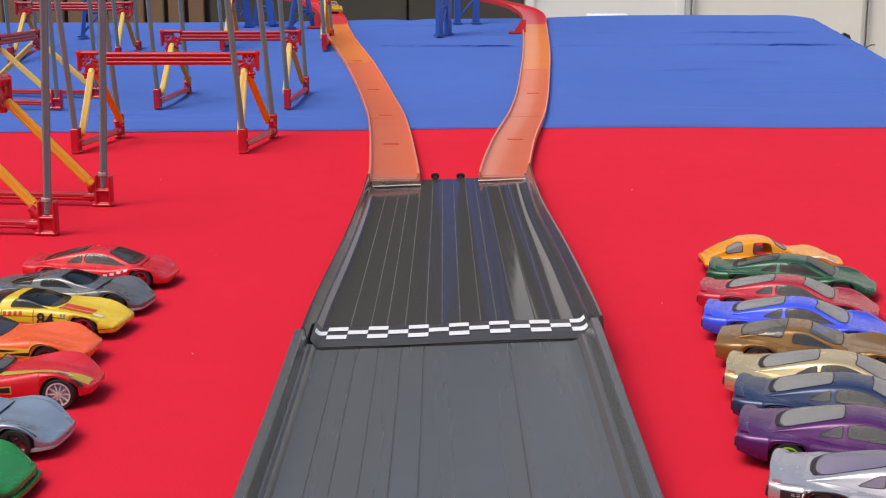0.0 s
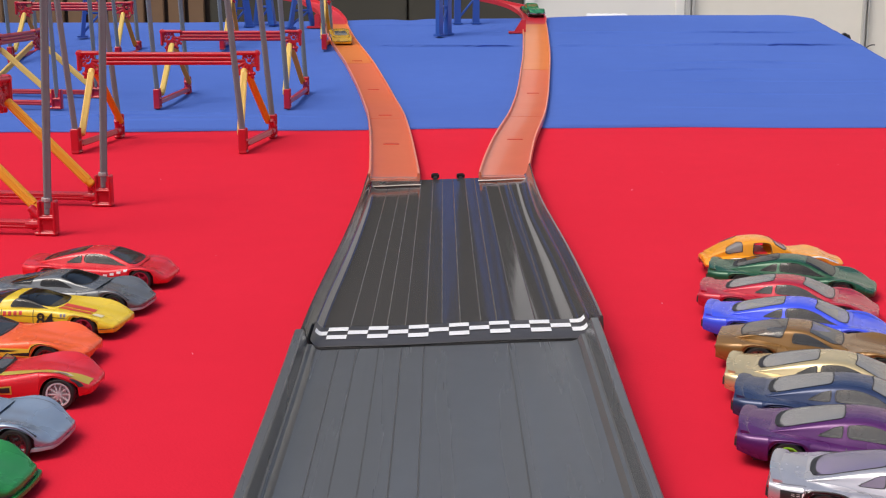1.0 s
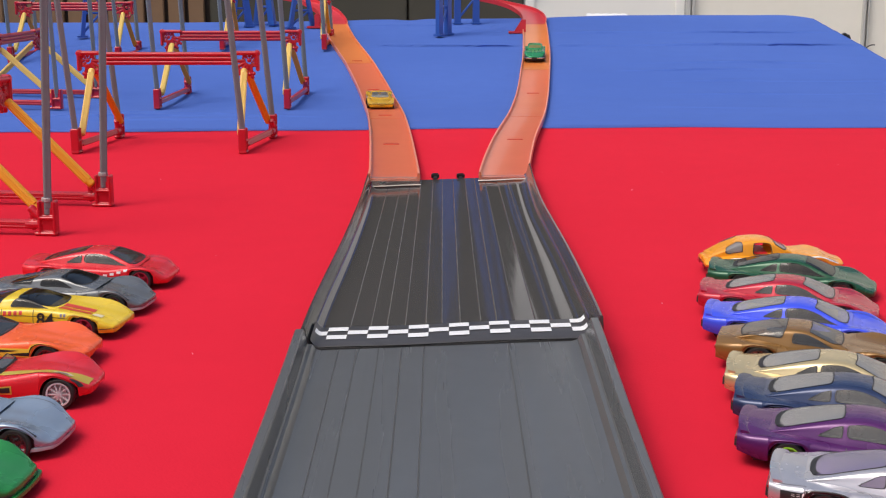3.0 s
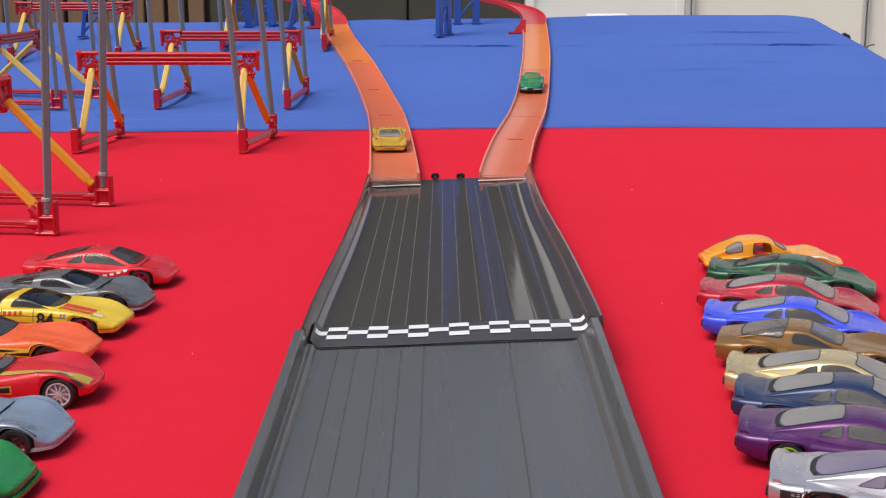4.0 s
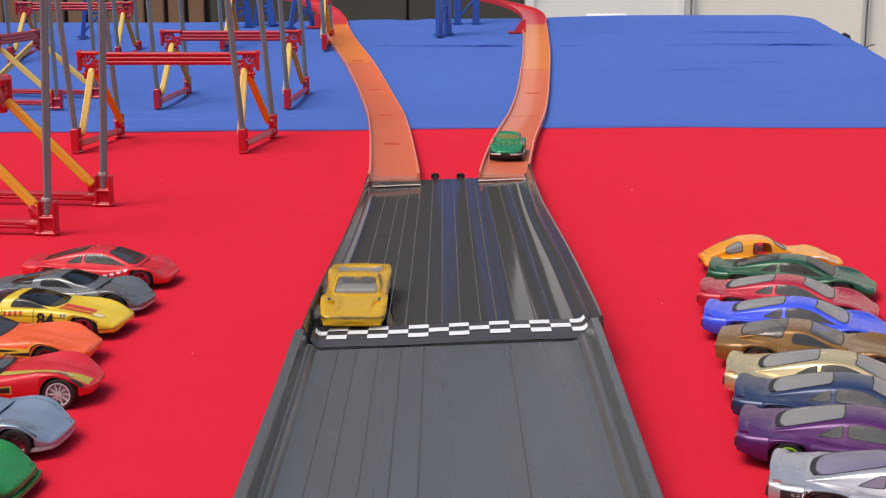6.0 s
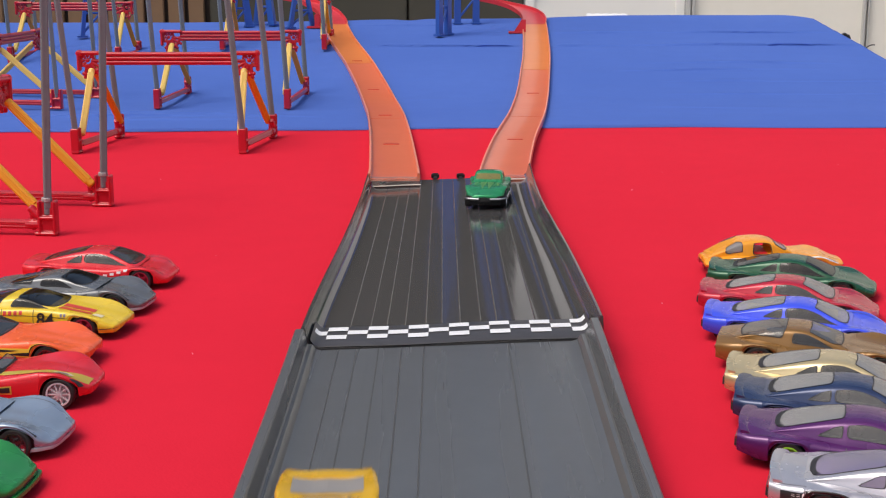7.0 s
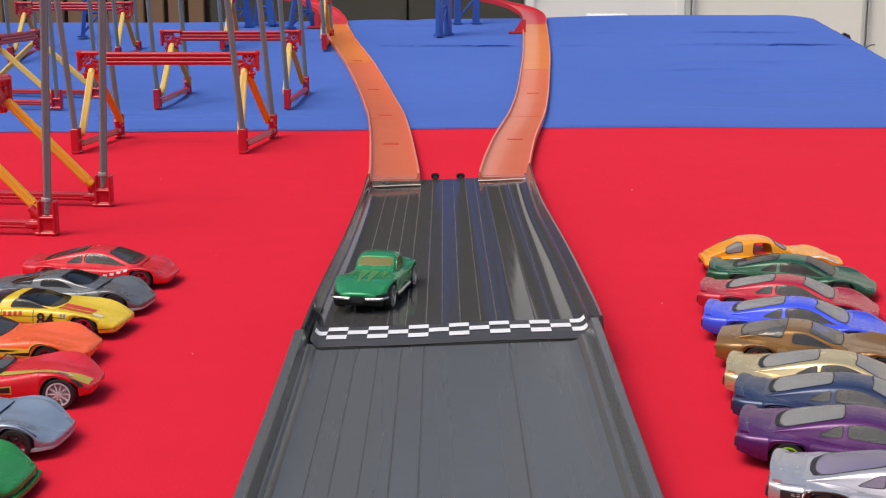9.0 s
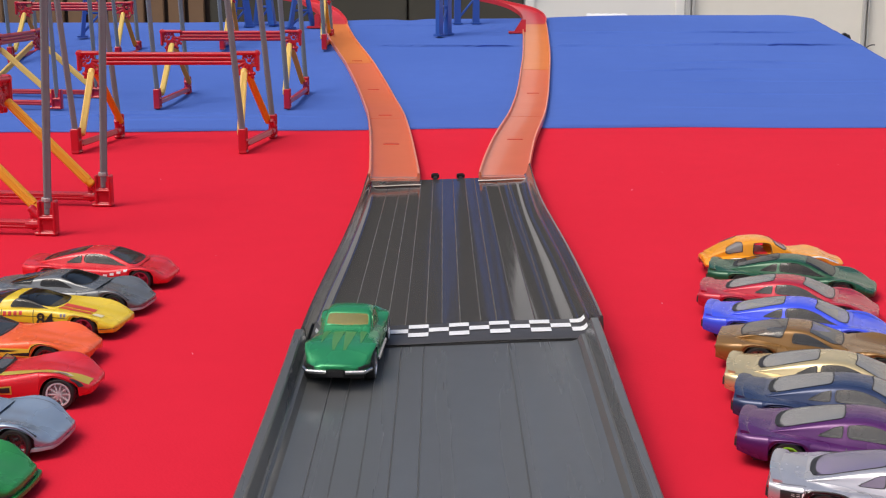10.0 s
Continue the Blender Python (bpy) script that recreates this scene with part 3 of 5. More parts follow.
# ---- rod-and-connector frames ----
def connector_mesh():
    """A fan-shaped joining piece: hub, spokes, outer arc, in the x-z plane, opening to +x and -z."""
    s = Shape()
    s.box((0.0030, 0, 0.0080), (0.0225, 0.0068, 0.0034), 0.0009)
    s.box((-0.0070, 0, 0.0010), (0.0030, 0.0068, 0.0160), 0.0009)
    for a in (-4, -28, -52, -76, -100):
        r = radians(a)
        s.rod((0.003 * math.cos(r), 0, 0.002 + 0.003 * math.sin(r)), (0.0155 * math.cos(r), 0, 0.002 + 0.0155 * math.sin(r)), 0.0015, 8)
    for rad, lo, hi, th in ((0.0115, -115, 5, 0.0016), (0.0055, -180, 180, 0.0012)):
        for a in range(lo, hi, 15):
            p, q = radians(a), radians(a + 15)
            s.rod((rad * math.cos(p), 0, 0.002 + rad * math.sin(p)), (rad * math.cos(q), 0, 0.002 + rad * math.sin(q)), th, 6)
    for a in (45, 90, 135, 180, 225):
        r = radians(a)
        s.rod((0.0025 * math.cos(r), 0, 0.002 + 0.0025 * math.sin(r)), (0.0072 * math.cos(r), 0, 0.002 + 0.0072 * math.sin(r)), 0.0012, 6)
    s.rod((0, -0.0024, 0.002), (0, 0.0024, 0.002), 0.0018, 10)
    s.rod((-0.0066, -0.0032, 0.0078), (-0.0066, 0.0032, 0.0078), 0.0028, 10)
    return moulded(s, "connector")


def moulded(shape, name, grain=0.0004):
    """Fuses overlapping solids into one moulded piece with softened corners."""
    ob = new("mould", shape.mesh("mould"))
    fuse = ob.modifiers.new("fuse", "REMESH")
    fuse.mode, fuse.voxel_size, fuse.use_smooth_shade = "VOXEL", grain, True
    bpy.context.view_layer.update()
    me = bpy.data.meshes.new_from_object(ob.evaluated_get(bpy.context.evaluated_depsgraph_get()))
    me.name = name
    bpy.data.objects.remove(ob)
    return me


def foot_mesh(g):
    """A foot clip: two cheeks, base, eye and sockets for a slanted and a level rod, towards g in y."""
    clip = Shape().box((0, -g * 0.0046, 0.0105), (0.0066, 0.0018, 0.0200), 0.0006).box((0, g * 0.0042, 0.0105), (0.0066, 0.0018, 0.0200), 0.0006)
    clip.box((0, g * 0.001, 0.0013), (0.0066, 0.0135, 0.0022), 0.0006).box((0, 0, 0.0105), (0.0066, 0.009, 0.0016), 0.0004)
    for k in range(12):
        p, q = 2 * math.pi * k / 12, 2 * math.pi * (k + 1) / 12
        clip.rod((0, 0.0032 * math.cos(p), 0.0058 + 0.0032 * math.sin(p)), (0, 0.0032 * math.cos(q), 0.0058 + 0.0032 * math.sin(q)), 0.0014, 6)
    clip.rod((0, g * 0.004, 0.0100), (0, g * 0.0105, 0.0165), 0.0026, 8).rod((0, g * 0.003, 0.0065), (0, g * 0.0135, 0.0065), 0.0030, 8)
    clip.rod((0, g * 0.0085, 0.003), (0, g * 0.0095, 0.0135), 0.0014, 6).box((0, 0, 0.0105), (0.0026, 0.008, 0.019), 0.0004)
    return moulded(clip, "foot_connector")


def fluted(a, b, r):
    """A rod with long flutes, as joining rods have: two ribs beside a core."""
    a, b = Vector(a), Vector(b)
    d = (b - a).normalized()
    side = d.cross(Vector((0.3, 0.9, 0.31))).normalized()
    s = Shape().rod(a, b, r * 0.82, 10)
    for w in (side, d.cross(side)):
        for g in (-1, 1):
            s.rod(a + w * g * r * 0.55 + d * 0.004, b + w * g * r * 0.55 - d * 0.004, r * 0.45, 8)
    return s


def rod_frame(m, beam, spread, apex, lean, leg_mats, connector, feet, label, tips=False, skew=0.0):
    """Two A-shaped sides joined by a beam along local x; grey uprights rise from the feet."""
    root = thing("toy_support_frame", label, "toy frame", "rod frames", at=m)
    ends = (0.0, beam)
    for k, x in enumerate(ends):
        flip = Matrix.Diagonal((1 if k == 0 else -1, 1, 1, 1))
        part("connector", connector, FRAME_RED, root, at=pose(x, spread / 2, apex - 0.003) @ flip)
        for y, mat in ((0.0, leg_mats[0]), (spread, leg_mats[1])):
            x = ends[k] + (skew if y else 0.0)
            to = Vector((ends[k] + (0.004 if k == 0 else -0.004), spread / 2 + (-0.004 if y == 0 else 0.004), apex - 0.008))
            foot = Vector((x + (0.003 if k == 0 else -0.003), y + (0.006 if y == 0 else -0.006), 0.014))
            part("leg", fluted(foot, to, 0.0034), mat, root, "slanted yellow rod")
            g = 1 if y == 0 else -1
            part("foot_connector", feet[g], FRAME_RED, root, at=pose(x, y, 0))
            top = Vector((x, y, 0.016)) + Vector((lean[0], lean[1], 1.0)) * 0.192
            if tips:
                part("rod_tip", Shape().rod((x, y, 0.0195), (x, y, 0.0222), 0.0030, 12), ROD_PALE_GREY, root, "pale grey rod tip")
            part("upright", fluted((x, y, 0.012), top, 0.0027), ROD_GREY, root, "tall grey plastic rod")
        part("base_rod", fluted((ends[k], 0.006, 0.0065), (ends[k] + skew, spread - 0.006, 0.0065), 0.0031), FRAME_RED, root)
    # the beam: three rods side by side
    top_beam = Shape()
    for dz in (-0.0034, 0.0, 0.0034):
        top_beam.rod((0.012, spread / 2, apex + 0.0005 + dz), (beam - 0.012, spread / 2, apex + 0.0005 + dz), 0.0020, 10)
    part("top_beam", top_beam, FRAME_RED, root)
    return root


def build_frames():
    con, feet = connector_mesh(), {g: foot_mesh(g) for g in (-1, 1)}
    text = "red, yellow and grey plastic rod frame on the cloth"
    rod_frame(pose(-0.2945, 1.083, 0), 0.134, 0.097, 0.0718, (-0.085, 0.0), (ROD_PALE, ROD_YELLOW), con, feet, text, skew=0.012)
    rod_frame(pose(-0.2900, 1.379, 0.003), 0.132, 0.140, 0.069, (-0.055, 0.0), (ROD_PALE, ROD_YELLOW), con, feet, text, skew=0.005)
    rod_frame(pose(-0.290, 1.800, 0.034), 0.134, 0.12, 0.072, (-0.05, 0.0), (ROD_PALE, ROD_YELLOW), con, feet, text)
    rod_frame(pose(-0.539, 1.705, 0.024), 0.134, 0.115, 0.067, (-0.05, 0.0), (ROD_PALE, ROD_YELLOW), con, feet, text)
    side = "rod frame of yellow slanted legs, red bases and grey uprights"
    rod_frame(pose(-0.2245, 0.757, 0, 0, 0, 84), 0.0915, 0.125, 0.075, (0.0, -0.045), (ROD_YELLOW, ROD_YELLOW), con, feet, side, True)
    rod_frame(pose(-0.391, 1.375, 0.003, 0, 0, 83), 0.108, 0.125, 0.068, (0.0, 0.03), (ROD_PALE, ROD_PALE), con, feet, side)


# ---- toy cars (all lengths in millimetres inside the car builder) ----
MM = 0.001
RIMS = {}


class CarShape:
    """A die-cast car body: side profile, plan, roof line and glass outlines, read at any station x."""

    def __init__(self, length, width, top, shoulder, plan, cabin, roof, roof_w, wheels, sill=3.6, ends=(5.0, 5.5), base_w=0.84, windows_at=(0.10, 0.70, 0.72), roofline=None, glass=None):
        self.L, self.W, self.top, self.shoulder, self.plan = length, width, top, shoulder, plan
        self.roofline, self.glass = roofline, glass
        self.cache, self.windows_at, self.glazed = {}, windows_at, True
        self.cabin, self.roof, self.roof_w, self.wheels, self.sill, self.ends, self.base_w = cabin, roof, roof_w, wheels, sill, ends, base_w

    def half(self, x):
        return self.W / 2 * soft(x, self.plan, 1.5)

    def bottom(self, x):
        z = interp(x, [(-self.L / 2, self.ends[0]), (-self.L / 2 + 8, self.sill), (self.L / 2 - 9, self.sill), (self.L / 2, self.ends[1])])
        for xc, r in ((self.wheels[0], self.wheels[2]), (self.wheels[1], self.wheels[3])):
            a = r + 0.9
            if abs(x - xc) < a:
                z = max(z, min(r + math.sqrt(a * a - (x - xc) ** 2), soft(x, self.shoulder, 2) - 1.3))
        return z

    def section(self, x):
        """Half section from sill to centre line."""
        w, zb, zs, zt = self.half(x), self.bottom(x), soft(x, self.shoulder, 2), soft(x, self.top, 2)
        zs = max(zs, zb + 1.0)
        h = zs - zb
        z0 = self.sill
        tuck = 0.93 + 0.05 * min(1, (zb - z0) / 6)
        return [(tuck * w, zb), (0.975 * w, zb + 0.22 * h), (w, zb + 0.48 * h), (0.995 * w, zb + 0.72 * h), (0.965 * w, zb + 0.90 * h), (0.90 * w, zs), (0.80 * w, zs + 0.25 * (zt - zs) + 0.05), (0.62 * w, zs + 0.72 * (zt - zs) + 0.1), (0.34 * w, zt), (0.0, zt + 0.12)]

    def stations(self):
        xs = list(np.linspace(-self.L / 2, self.L / 2, 66))
        for xc, r in ((self.wheels[0], self.wheels[2]), (self.wheels[1], self.wheels[3])):
            for e in (-1, 1):
                xs += [xc + e * (r + 0.89), xc + e * (r + 0.94), xc + e * (r + 0.6)]
        return sorted(xs)

    def skin(self):
        rows = []

        def ring(x, k=1.0, shift=0.0):
            s = curve_through(self.section(x), 22)
            zm = 0.5 * (s[0][1] + s[-1][1])
            s = [(y * k, zm + (z - zm) * k) for y, z in s]
            return [((x + shift) * MM, y * MM, z * MM) for y, z in s] + [((x + shift) * MM, -y * MM, z * MM) for y, z in reversed(s[:-1])]

        a, b = -self.L / 2, self.L / 2
        rows = [ring(a, 0.35, -0.6), ring(a, 0.72, -0.45), ring(a, 0.92, -0.2)]
        rows += [ring(x) for x in self.stations()]
        rows += [ring(b, 0.96, 0.45), ring(b, 0.86, 0.95), ring(b, 0.68, 1.4), ring(b, 0.42, 1.7), ring(b, 0.15, 1.8)]
        sh = Shape().grid(rows)
        n = len(rows[0])
        sh.f += [tuple(range(n)), tuple(range(len(sh.v) - 1, len(sh.v) - n - 1, -1))]
        return sh

    def point(self, x, s):
        """A point on the body: s runs from 0 at the sill to 9 at the centre line."""
        q = self.section(x)
        k = min(int(s), 8)
        return spline(*[q[min(max(k + d, 0), 9)] for d in (-1, 0, 1, 2)], s - k)

    def patch(self, x0, x1, s0, s1, side, up=0.14, n=14, k=6, taper=None):
        """A thin decal that follows the body."""
        rows = []
        n = max(n, int(abs(x1 - x0) * 1.8))
        k = max(k, int(abs(s1 - s0) * 4))
        for i in range(n + 1):
            x = x0 + (x1 - x0) * i / n
            row = []
            for j in range(k + 1):
                lo, hi = s0, s1
                if taper:
                    mid = (s0 + s1) / 2
                    f = taper(i / n)
                    lo, hi = mid + (s0 - mid) * f, mid + (s1 - mid) * f
                y, z = self.point(x, lo + (hi - lo) * j / k)
                c = min(1, max(0, (lo + (hi - lo) * j / k - 4.5) / 1.5))
                row.append((x * MM, side * (y + up * (1 - c)) * MM, (z + up * (0.3 + 0.7 * c)) * MM))
            rows.append(row)
        return Shape().grid(rows)

    def cabin_section(self, x):
        """Half section of the cabin, from its base to the roof's centre line."""
        if x in self.cache:
            return self.cache[x]
        xw, xf, xr, xb = self.cabin
        w = self.half(x)
        zb = min(soft(x, self.top, 2), soft(x, self.shoulder, 2)) - 0.5
        roof = soft(x, [(xb - 6, soft(xb, self.top) - 1.6), (xb, soft(xb, self.top) - 0.2), (xr, self.roof - 0.5), ((xr + xf) / 2, self.roof), (xf, self.roof - 0.4), (xw, soft(xw, self.top) - 0.2), (xw + 6, soft(xw, self.top) - 1.9)], 2.0)
        if self.roofline:
            roof = soft(x, self.roofline, 3.5)
        roof = max(roof, zb + 0.3)
        up = min(1, max(0.0, (roof - zb) / max(0.1, self.roof - zb)))
        wb = self.base_w * w * (1 - 0.24 * min(1, max(0, (xr - x) / (xr - xb))) - 0.10 * min(1, max(0, (x - xf) / (xw - xf))))
        wt = wb + (self.roof_w * self.W / 2 - wb) * up ** 0.8
        wt = min(wt, wb)
        h = roof - zb
        self.cache[x] = [(wb, zb), (wb + (wt - wb) * 0.22, zb + h * 0.24), (wb + (wt - wb) * 0.52, zb + h * 0.50), (wb + (wt - wb) * 0.86, zb + h * 0.78), (wt * 0.93, zb + h * 0.92), (wt * 0.74, zb + h * 0.985), (wt * 0.40, zb + h * 1.02), (0, zb + h * 1.03)]
        return self.cache[x]

    def cabin_point(self, x, q, up=0.0):
        """A point on the cabin: q from 0 at the near base over 7 at the centre to 14 at the far base."""
        s = self.cabin_section(x)
        side, k = (-1, q) if q <= 7 else (1, 14 - q)
        j = min(int(k), 6)
        t = k - j
        p = spline(*[s[min(max(j + d, 0), 7)] for d in (-1, 0, 1, 2)], t)
        lean = max(0.0, min(1.0, (k - 2.5) / 2.5))
        return (x * MM, side * (p[0] + up * (1 - lean)) * MM, (p[1] + up * (0.25 + 0.75 * lean)) * MM)

    def windows(self):
        """Each pane as name and a rounded outline of (station, q) points."""
        xw, xf, xr, xb = self.cabin
        split = xr + self.windows_at[0] * (xf - xr)
        rear = xb + self.windows_at[1] * (xr - xb)
        front = xf + self.windows_at[2] * (xw - xf)
        glass = self.glass or [
            ("windscreen", [(xf + 0.9, 4.0), (xf + 1.4, 7.0), (xf + 0.9, 10.0), (xw - 2.0, 10.2), (xw - 1.2, 7.0), (xw - 2.0, 3.8)]),
            ("rear_window", [(xr - 1.0, 5.0), (xr - 1.0, 9.0), (xb + 2.2, 9.0), (xb + 2.2, 5.0)]),
            ("side_window", [(split + 0.8, 1.0), (split + 0.8, 3.35), (xf + 0.10 * (xw - xf), 3.35), (front, 1.0)]),
            ("quarter_window", [(split - 0.8, 1.15), (split - 0.8, 3.2), (rear + 0.55 * (split - rear), 3.2), (rear, 1.15)])]
        out = []
        for name, line in glass:
            line = rounded_outline(line)
            out.append((name, line))
            if max(q for _, q in line) < 7:
                out.append((name, [(x, 14 - q) for x, q in line]))
        return out


def rounded_outline(line, cut=0.10, n=56):
    """Cuts the corners of a closed outline and reads it at even steps."""
    for c in (cut, 0.25, 0.25):
        line = [tuple(p[i] + (q[i] - p[i]) * f for i in (0, 1)) for p, q in zip(line, line[1:] + line[:1]) for f in (c, 1 - c)]
    loop = line + line[:1]
    at = [0.0]
    for p, q in zip(loop, loop[1:]):
        at.append(at[-1] + math.hypot(q[0] - p[0], 1.6 * (q[1] - p[1])))
    ts = np.linspace(0, at[-1], n, endpoint=False)
    return list(zip(np.interp(ts, at, [p[0] for p in loop]).tolist(), np.interp(ts, at, [p[1] for p in loop]).tolist()))


def shrunk(line, f):
    cx, cq = sum(p[0] for p in line) / len(line), sum(p[1] for p in line) / len(line)
    return [(cx + (x - cx) * f, cq + (q - cq) * f) for x, q in line]


def within(x, q, line):
    hit = False
    for (x0, q0), (x1, q1) in zip(line, line[1:] + line[:1]):
        if (q0 > q) != (q1 > q) and x < x0 + (q - q0) / (q1 - q0) * (x1 - x0):
            hit = not hit
    return hit


def wheel_meshes(r, width, style, look_of):
    key = (r, width, style, look_of)
    if key in RIMS:
        return RIMS[key]
    t = Shape().lathe([(r * 0.72, -width / 2), (r * 0.93, -width / 2), (r, -width / 2 + 0.5), (r, width / 2 - 0.5), (r * 0.93, width / 2), (r * 0.72, width / 2), (r * 0.70, width / 2 - 0.6), (r * 0.70, -width / 2 + 0.6)], 28)
    m = Shape().lathe([(r * 0.66, width / 2 - 0.7), (r * 0.76, width / 2 - 0.7), (r * 0.77, width / 2 + 0.05), (r * 0.68, width / 2 + 0.05)], 28)
    m.lathe([(0.01, -width / 2 + 0.8), (r * 0.71, -width / 2 + 0.8), (r * 0.71, -width / 2 + 1.2), (0.01, -width / 2 + 1.2)], 20)
    m.lathe([(0.01, width / 2 - 0.9), (r * 0.14, width / 2 - 0.9), (r * 0.14, width / 2 - 0.1), (0.01, width / 2 - 0.05)], 14)
    spokes = {"five": 5, "ten": 10, "disc": 16}[style]
    for k in range(spokes):
        a = 2 * math.pi * k / spokes
        sw = {"five": 0.15, "ten": 0.07, "disc": 0.055}[style] * r
        m.box((r * 0.39, width / 2 - 0.45, 0), (r * 0.62, 0.5, sw * 1.3), 0.08, m=Matrix.Rotation(a, 4, "Y"))
    for sh in (t, m):
        sh.v = [tuple(c * MM for c in p) for p in sh.v]
    RIMS[key] = (t.mesh("tyre"), m.mesh("rim"))
    return RIMS[key]


def toy_car(shape, body_mat, label, m, pane=None, style="five", rim_mat=None, tyre_mat=None, group="parked toy cars", lamps=True, wheel_w=4.0, inside=None, open_top=False, gasket=None, top_pane=None):
    root = thing("toy_car", label, "toy car", group, at=m)
    pane, rim_mat, tyre_mat = pane or SMOKE, rim_mat or CHROME, tyre_mat or TYRE
    part("body", shape.skin(), body_mat, root, angle=48)
    L, W = shape.L, shape.W
    pan = Shape().box((0, 0, 3.6 * MM), ((L - 9) * MM, (W * 0.72) * MM, 3.0 * MM), 0.0006)
    part("chassis", pan, CHASSIS, root, "dark plastic base plate")
    # painted cabin shell with openings, then panes with dark gaskets
    xw, xf, xr, xb = shape.cabin
    panes = [w for w in shape.windows() if not (open_top and w[0] != "windscreen")]
    xs = np.linspace(xb - 3.0, xw + 1.5, 78)
    qs = np.linspace(0, 14, 85)
    if not open_top:
        shell = Shape()
        shell.v = [shape.cabin_point(x, q) for x in xs for q in qs]
        w = len(qs)
        holes = [(shrunk(line, 0.95), min(p[0] for p in line), max(p[0] for p in line)) for _, line in panes]
        for i in range(len(xs) - 1):
            x = (xs[i] + xs[i + 1]) / 2
            near = [line for line, lo, hi in holes if lo < x < hi]
            for k in range(w - 1):
                q = (qs[k] + qs[k + 1]) / 2
                if not any(within(x, q, line) for line in near):
                    shell.f.append((i * w + k, i * w + k + 1, (i + 1) * w + k + 1, (i + 1) * w + k))
        part("roof", shell, body_mat, root, angle=50)
    for name, line in panes:
        if name != "side_window" or shape.glazed:
            rings = [[shape.cabin_point(x, q, up=0.12) for x, q in shrunk(line, f)] for f in (0.02, 0.2, 0.4, 0.6, 0.8, 0.985)]
            ob = part(name, Shape().grid(rings, close=True, caps=False), (top_pane or pane) if name in ("windscreen", "rear_window") else pane, root, "tinted plastic pane", angle=60, outward=((xf + xr) / 2 * MM, 0, 0.006))
            ob.visible_shadow = False
        size = max(p[0] for p in line) - min(p[0] for p in line)
        rim = [[shape.cabin_point(x, q, up=u) for x, q in shrunk(line, f)] for f, u in ((1 - 0.75 / size, 0.10), (1 - 0.6 / size, 0.22), (1.0, 0.22), (1.0 + 0.15 / size, -0.05))]
        part("gasket", Shape().grid(rim, close=True), gasket or CHASSIS, root)
    # seats and dashboard seen through the panes
    zin = soft((xf + xr) / 2, shape.top)
    part("interior", Shape().box(((xw + xb) / 2 * MM, 0, (zin - 0.4) * MM), ((xw - xb) * (0.8 if shape.glazed else 0.45) * MM, W * 0.62 * MM, 1.6 * MM), 0.0004), inside or INSIDE, root)
    for s in (-1, 1) if shape.glazed else ():
        part("seat", Shape().box(((xr + xf) / 2 * MM - 0.002, s * W * 0.16 * MM, (zin + (shape.roof - zin) * 0.36) * MM), (0.003, W * 0.2 * MM, (shape.roof - zin) * 0.6 * MM), 0.0008), inside or INSIDE, root)
    # wheels
    for xc, r in ((shape.wheels[0], shape.wheels[2]), (shape.wheels[1], shape.wheels[3])):
        tyre, rim = wheel_meshes(r, wheel_w, style, rim_mat.name)
        for s in (-1, 1):
            y = s * (shape.half(xc) - wheel_w / 2 - 0.2)
            tread = part("wheel", tyre, tyre_mat, root, at=pose(xc * MM, y * MM, r * MM, 0, 0, 0 if s > 0 else 180))
            part("rim", rim, rim_mat, tread)
        part("axle", Shape().rod((xc * MM, -W * 0.36 * MM, r * MM), (xc * MM, W * 0.36 * MM, r * MM), 0.0006, 8), CHROME, root)
    for s in (-1, 1):
        if lamps:
            part("headlight", shape.patch(L / 2 - 8.5, L / 2 - 3.5, 3.9, 4.6, s, n=8, k=3, taper=lambda u: 0.25 + 0.75 * u), INSIDE, root, "dark slit headlight")
        part("tail_light", Shape().box((-(L / 2 + 0.35) * MM, s * W * 0.24 * MM, (soft(-L / 2, shape.shoulder) - 2.4) * MM), (0.0008, W * 0.2 * MM, 0.0016), 0.0003), LAMP_RED, root)
        for x in (xf + 0.55 * (xw - xf), xr + 0.02 * (xf - xr)):
            part("panel_gap", shape.patch(x, x + 0.32, 0.5, 4.9, s, up=0.05, n=1, k=14), INSIDE, root, "fine dark panel gap")
    return root


SUPERCAR_GLASS = [
    ("windscreen", [(6.4, 4.7), (7.2, 7.0), (6.4, 9.3), (17.0, 10.6), (19.6, 9.0), (20.2, 7.0), (19.6, 5.0), (17.0, 3.4)]),
    ("rear_window", [(-5.6, 5.0), (-5.6, 9.0), (-14.0, 9.4), (-21.0, 9.5), (-25.6, 9.0), (-27.0, 7.0), (-25.6, 5.0), (-21.0, 4.5), (-14.0, 4.6)]),
    ("side_window", [(-4.9, 1.45), (-4.6, 3.25), (2.0, 3.5), (8.5, 3.0), (14.0, 2.0), (17.0, 1.4)]),
    ("quarter_window", [(-6.0, 1.45), (-5.8, 3.15), (-8.6, 2.9), (-12.6, 1.9), (-13.4, 1.45)])]
FASTBACK_GLASS = [
    ("windscreen", [(-2.4, 4.4), (-1.8, 7.0), (-2.4, 9.6), (6.4, 10.7), (9.8, 9.2), (10.5, 7.0), (9.8, 4.8), (6.4, 3.3)]),
    ("rear_window", [(-12.0, 2.0), (-10.8, 4.6), (-10.8, 9.4), (-12.0, 12.0), (-20.0, 11.6), (-27.0, 9.8), (-28.6, 7.0), (-27.0, 4.2), (-20.0, 2.4)]),
    ("side_window", [(-8.6, 1.3), (-8.0, 3.15), (-3.0, 3.35), (3.0, 2.6), (8.6, 1.3)])]
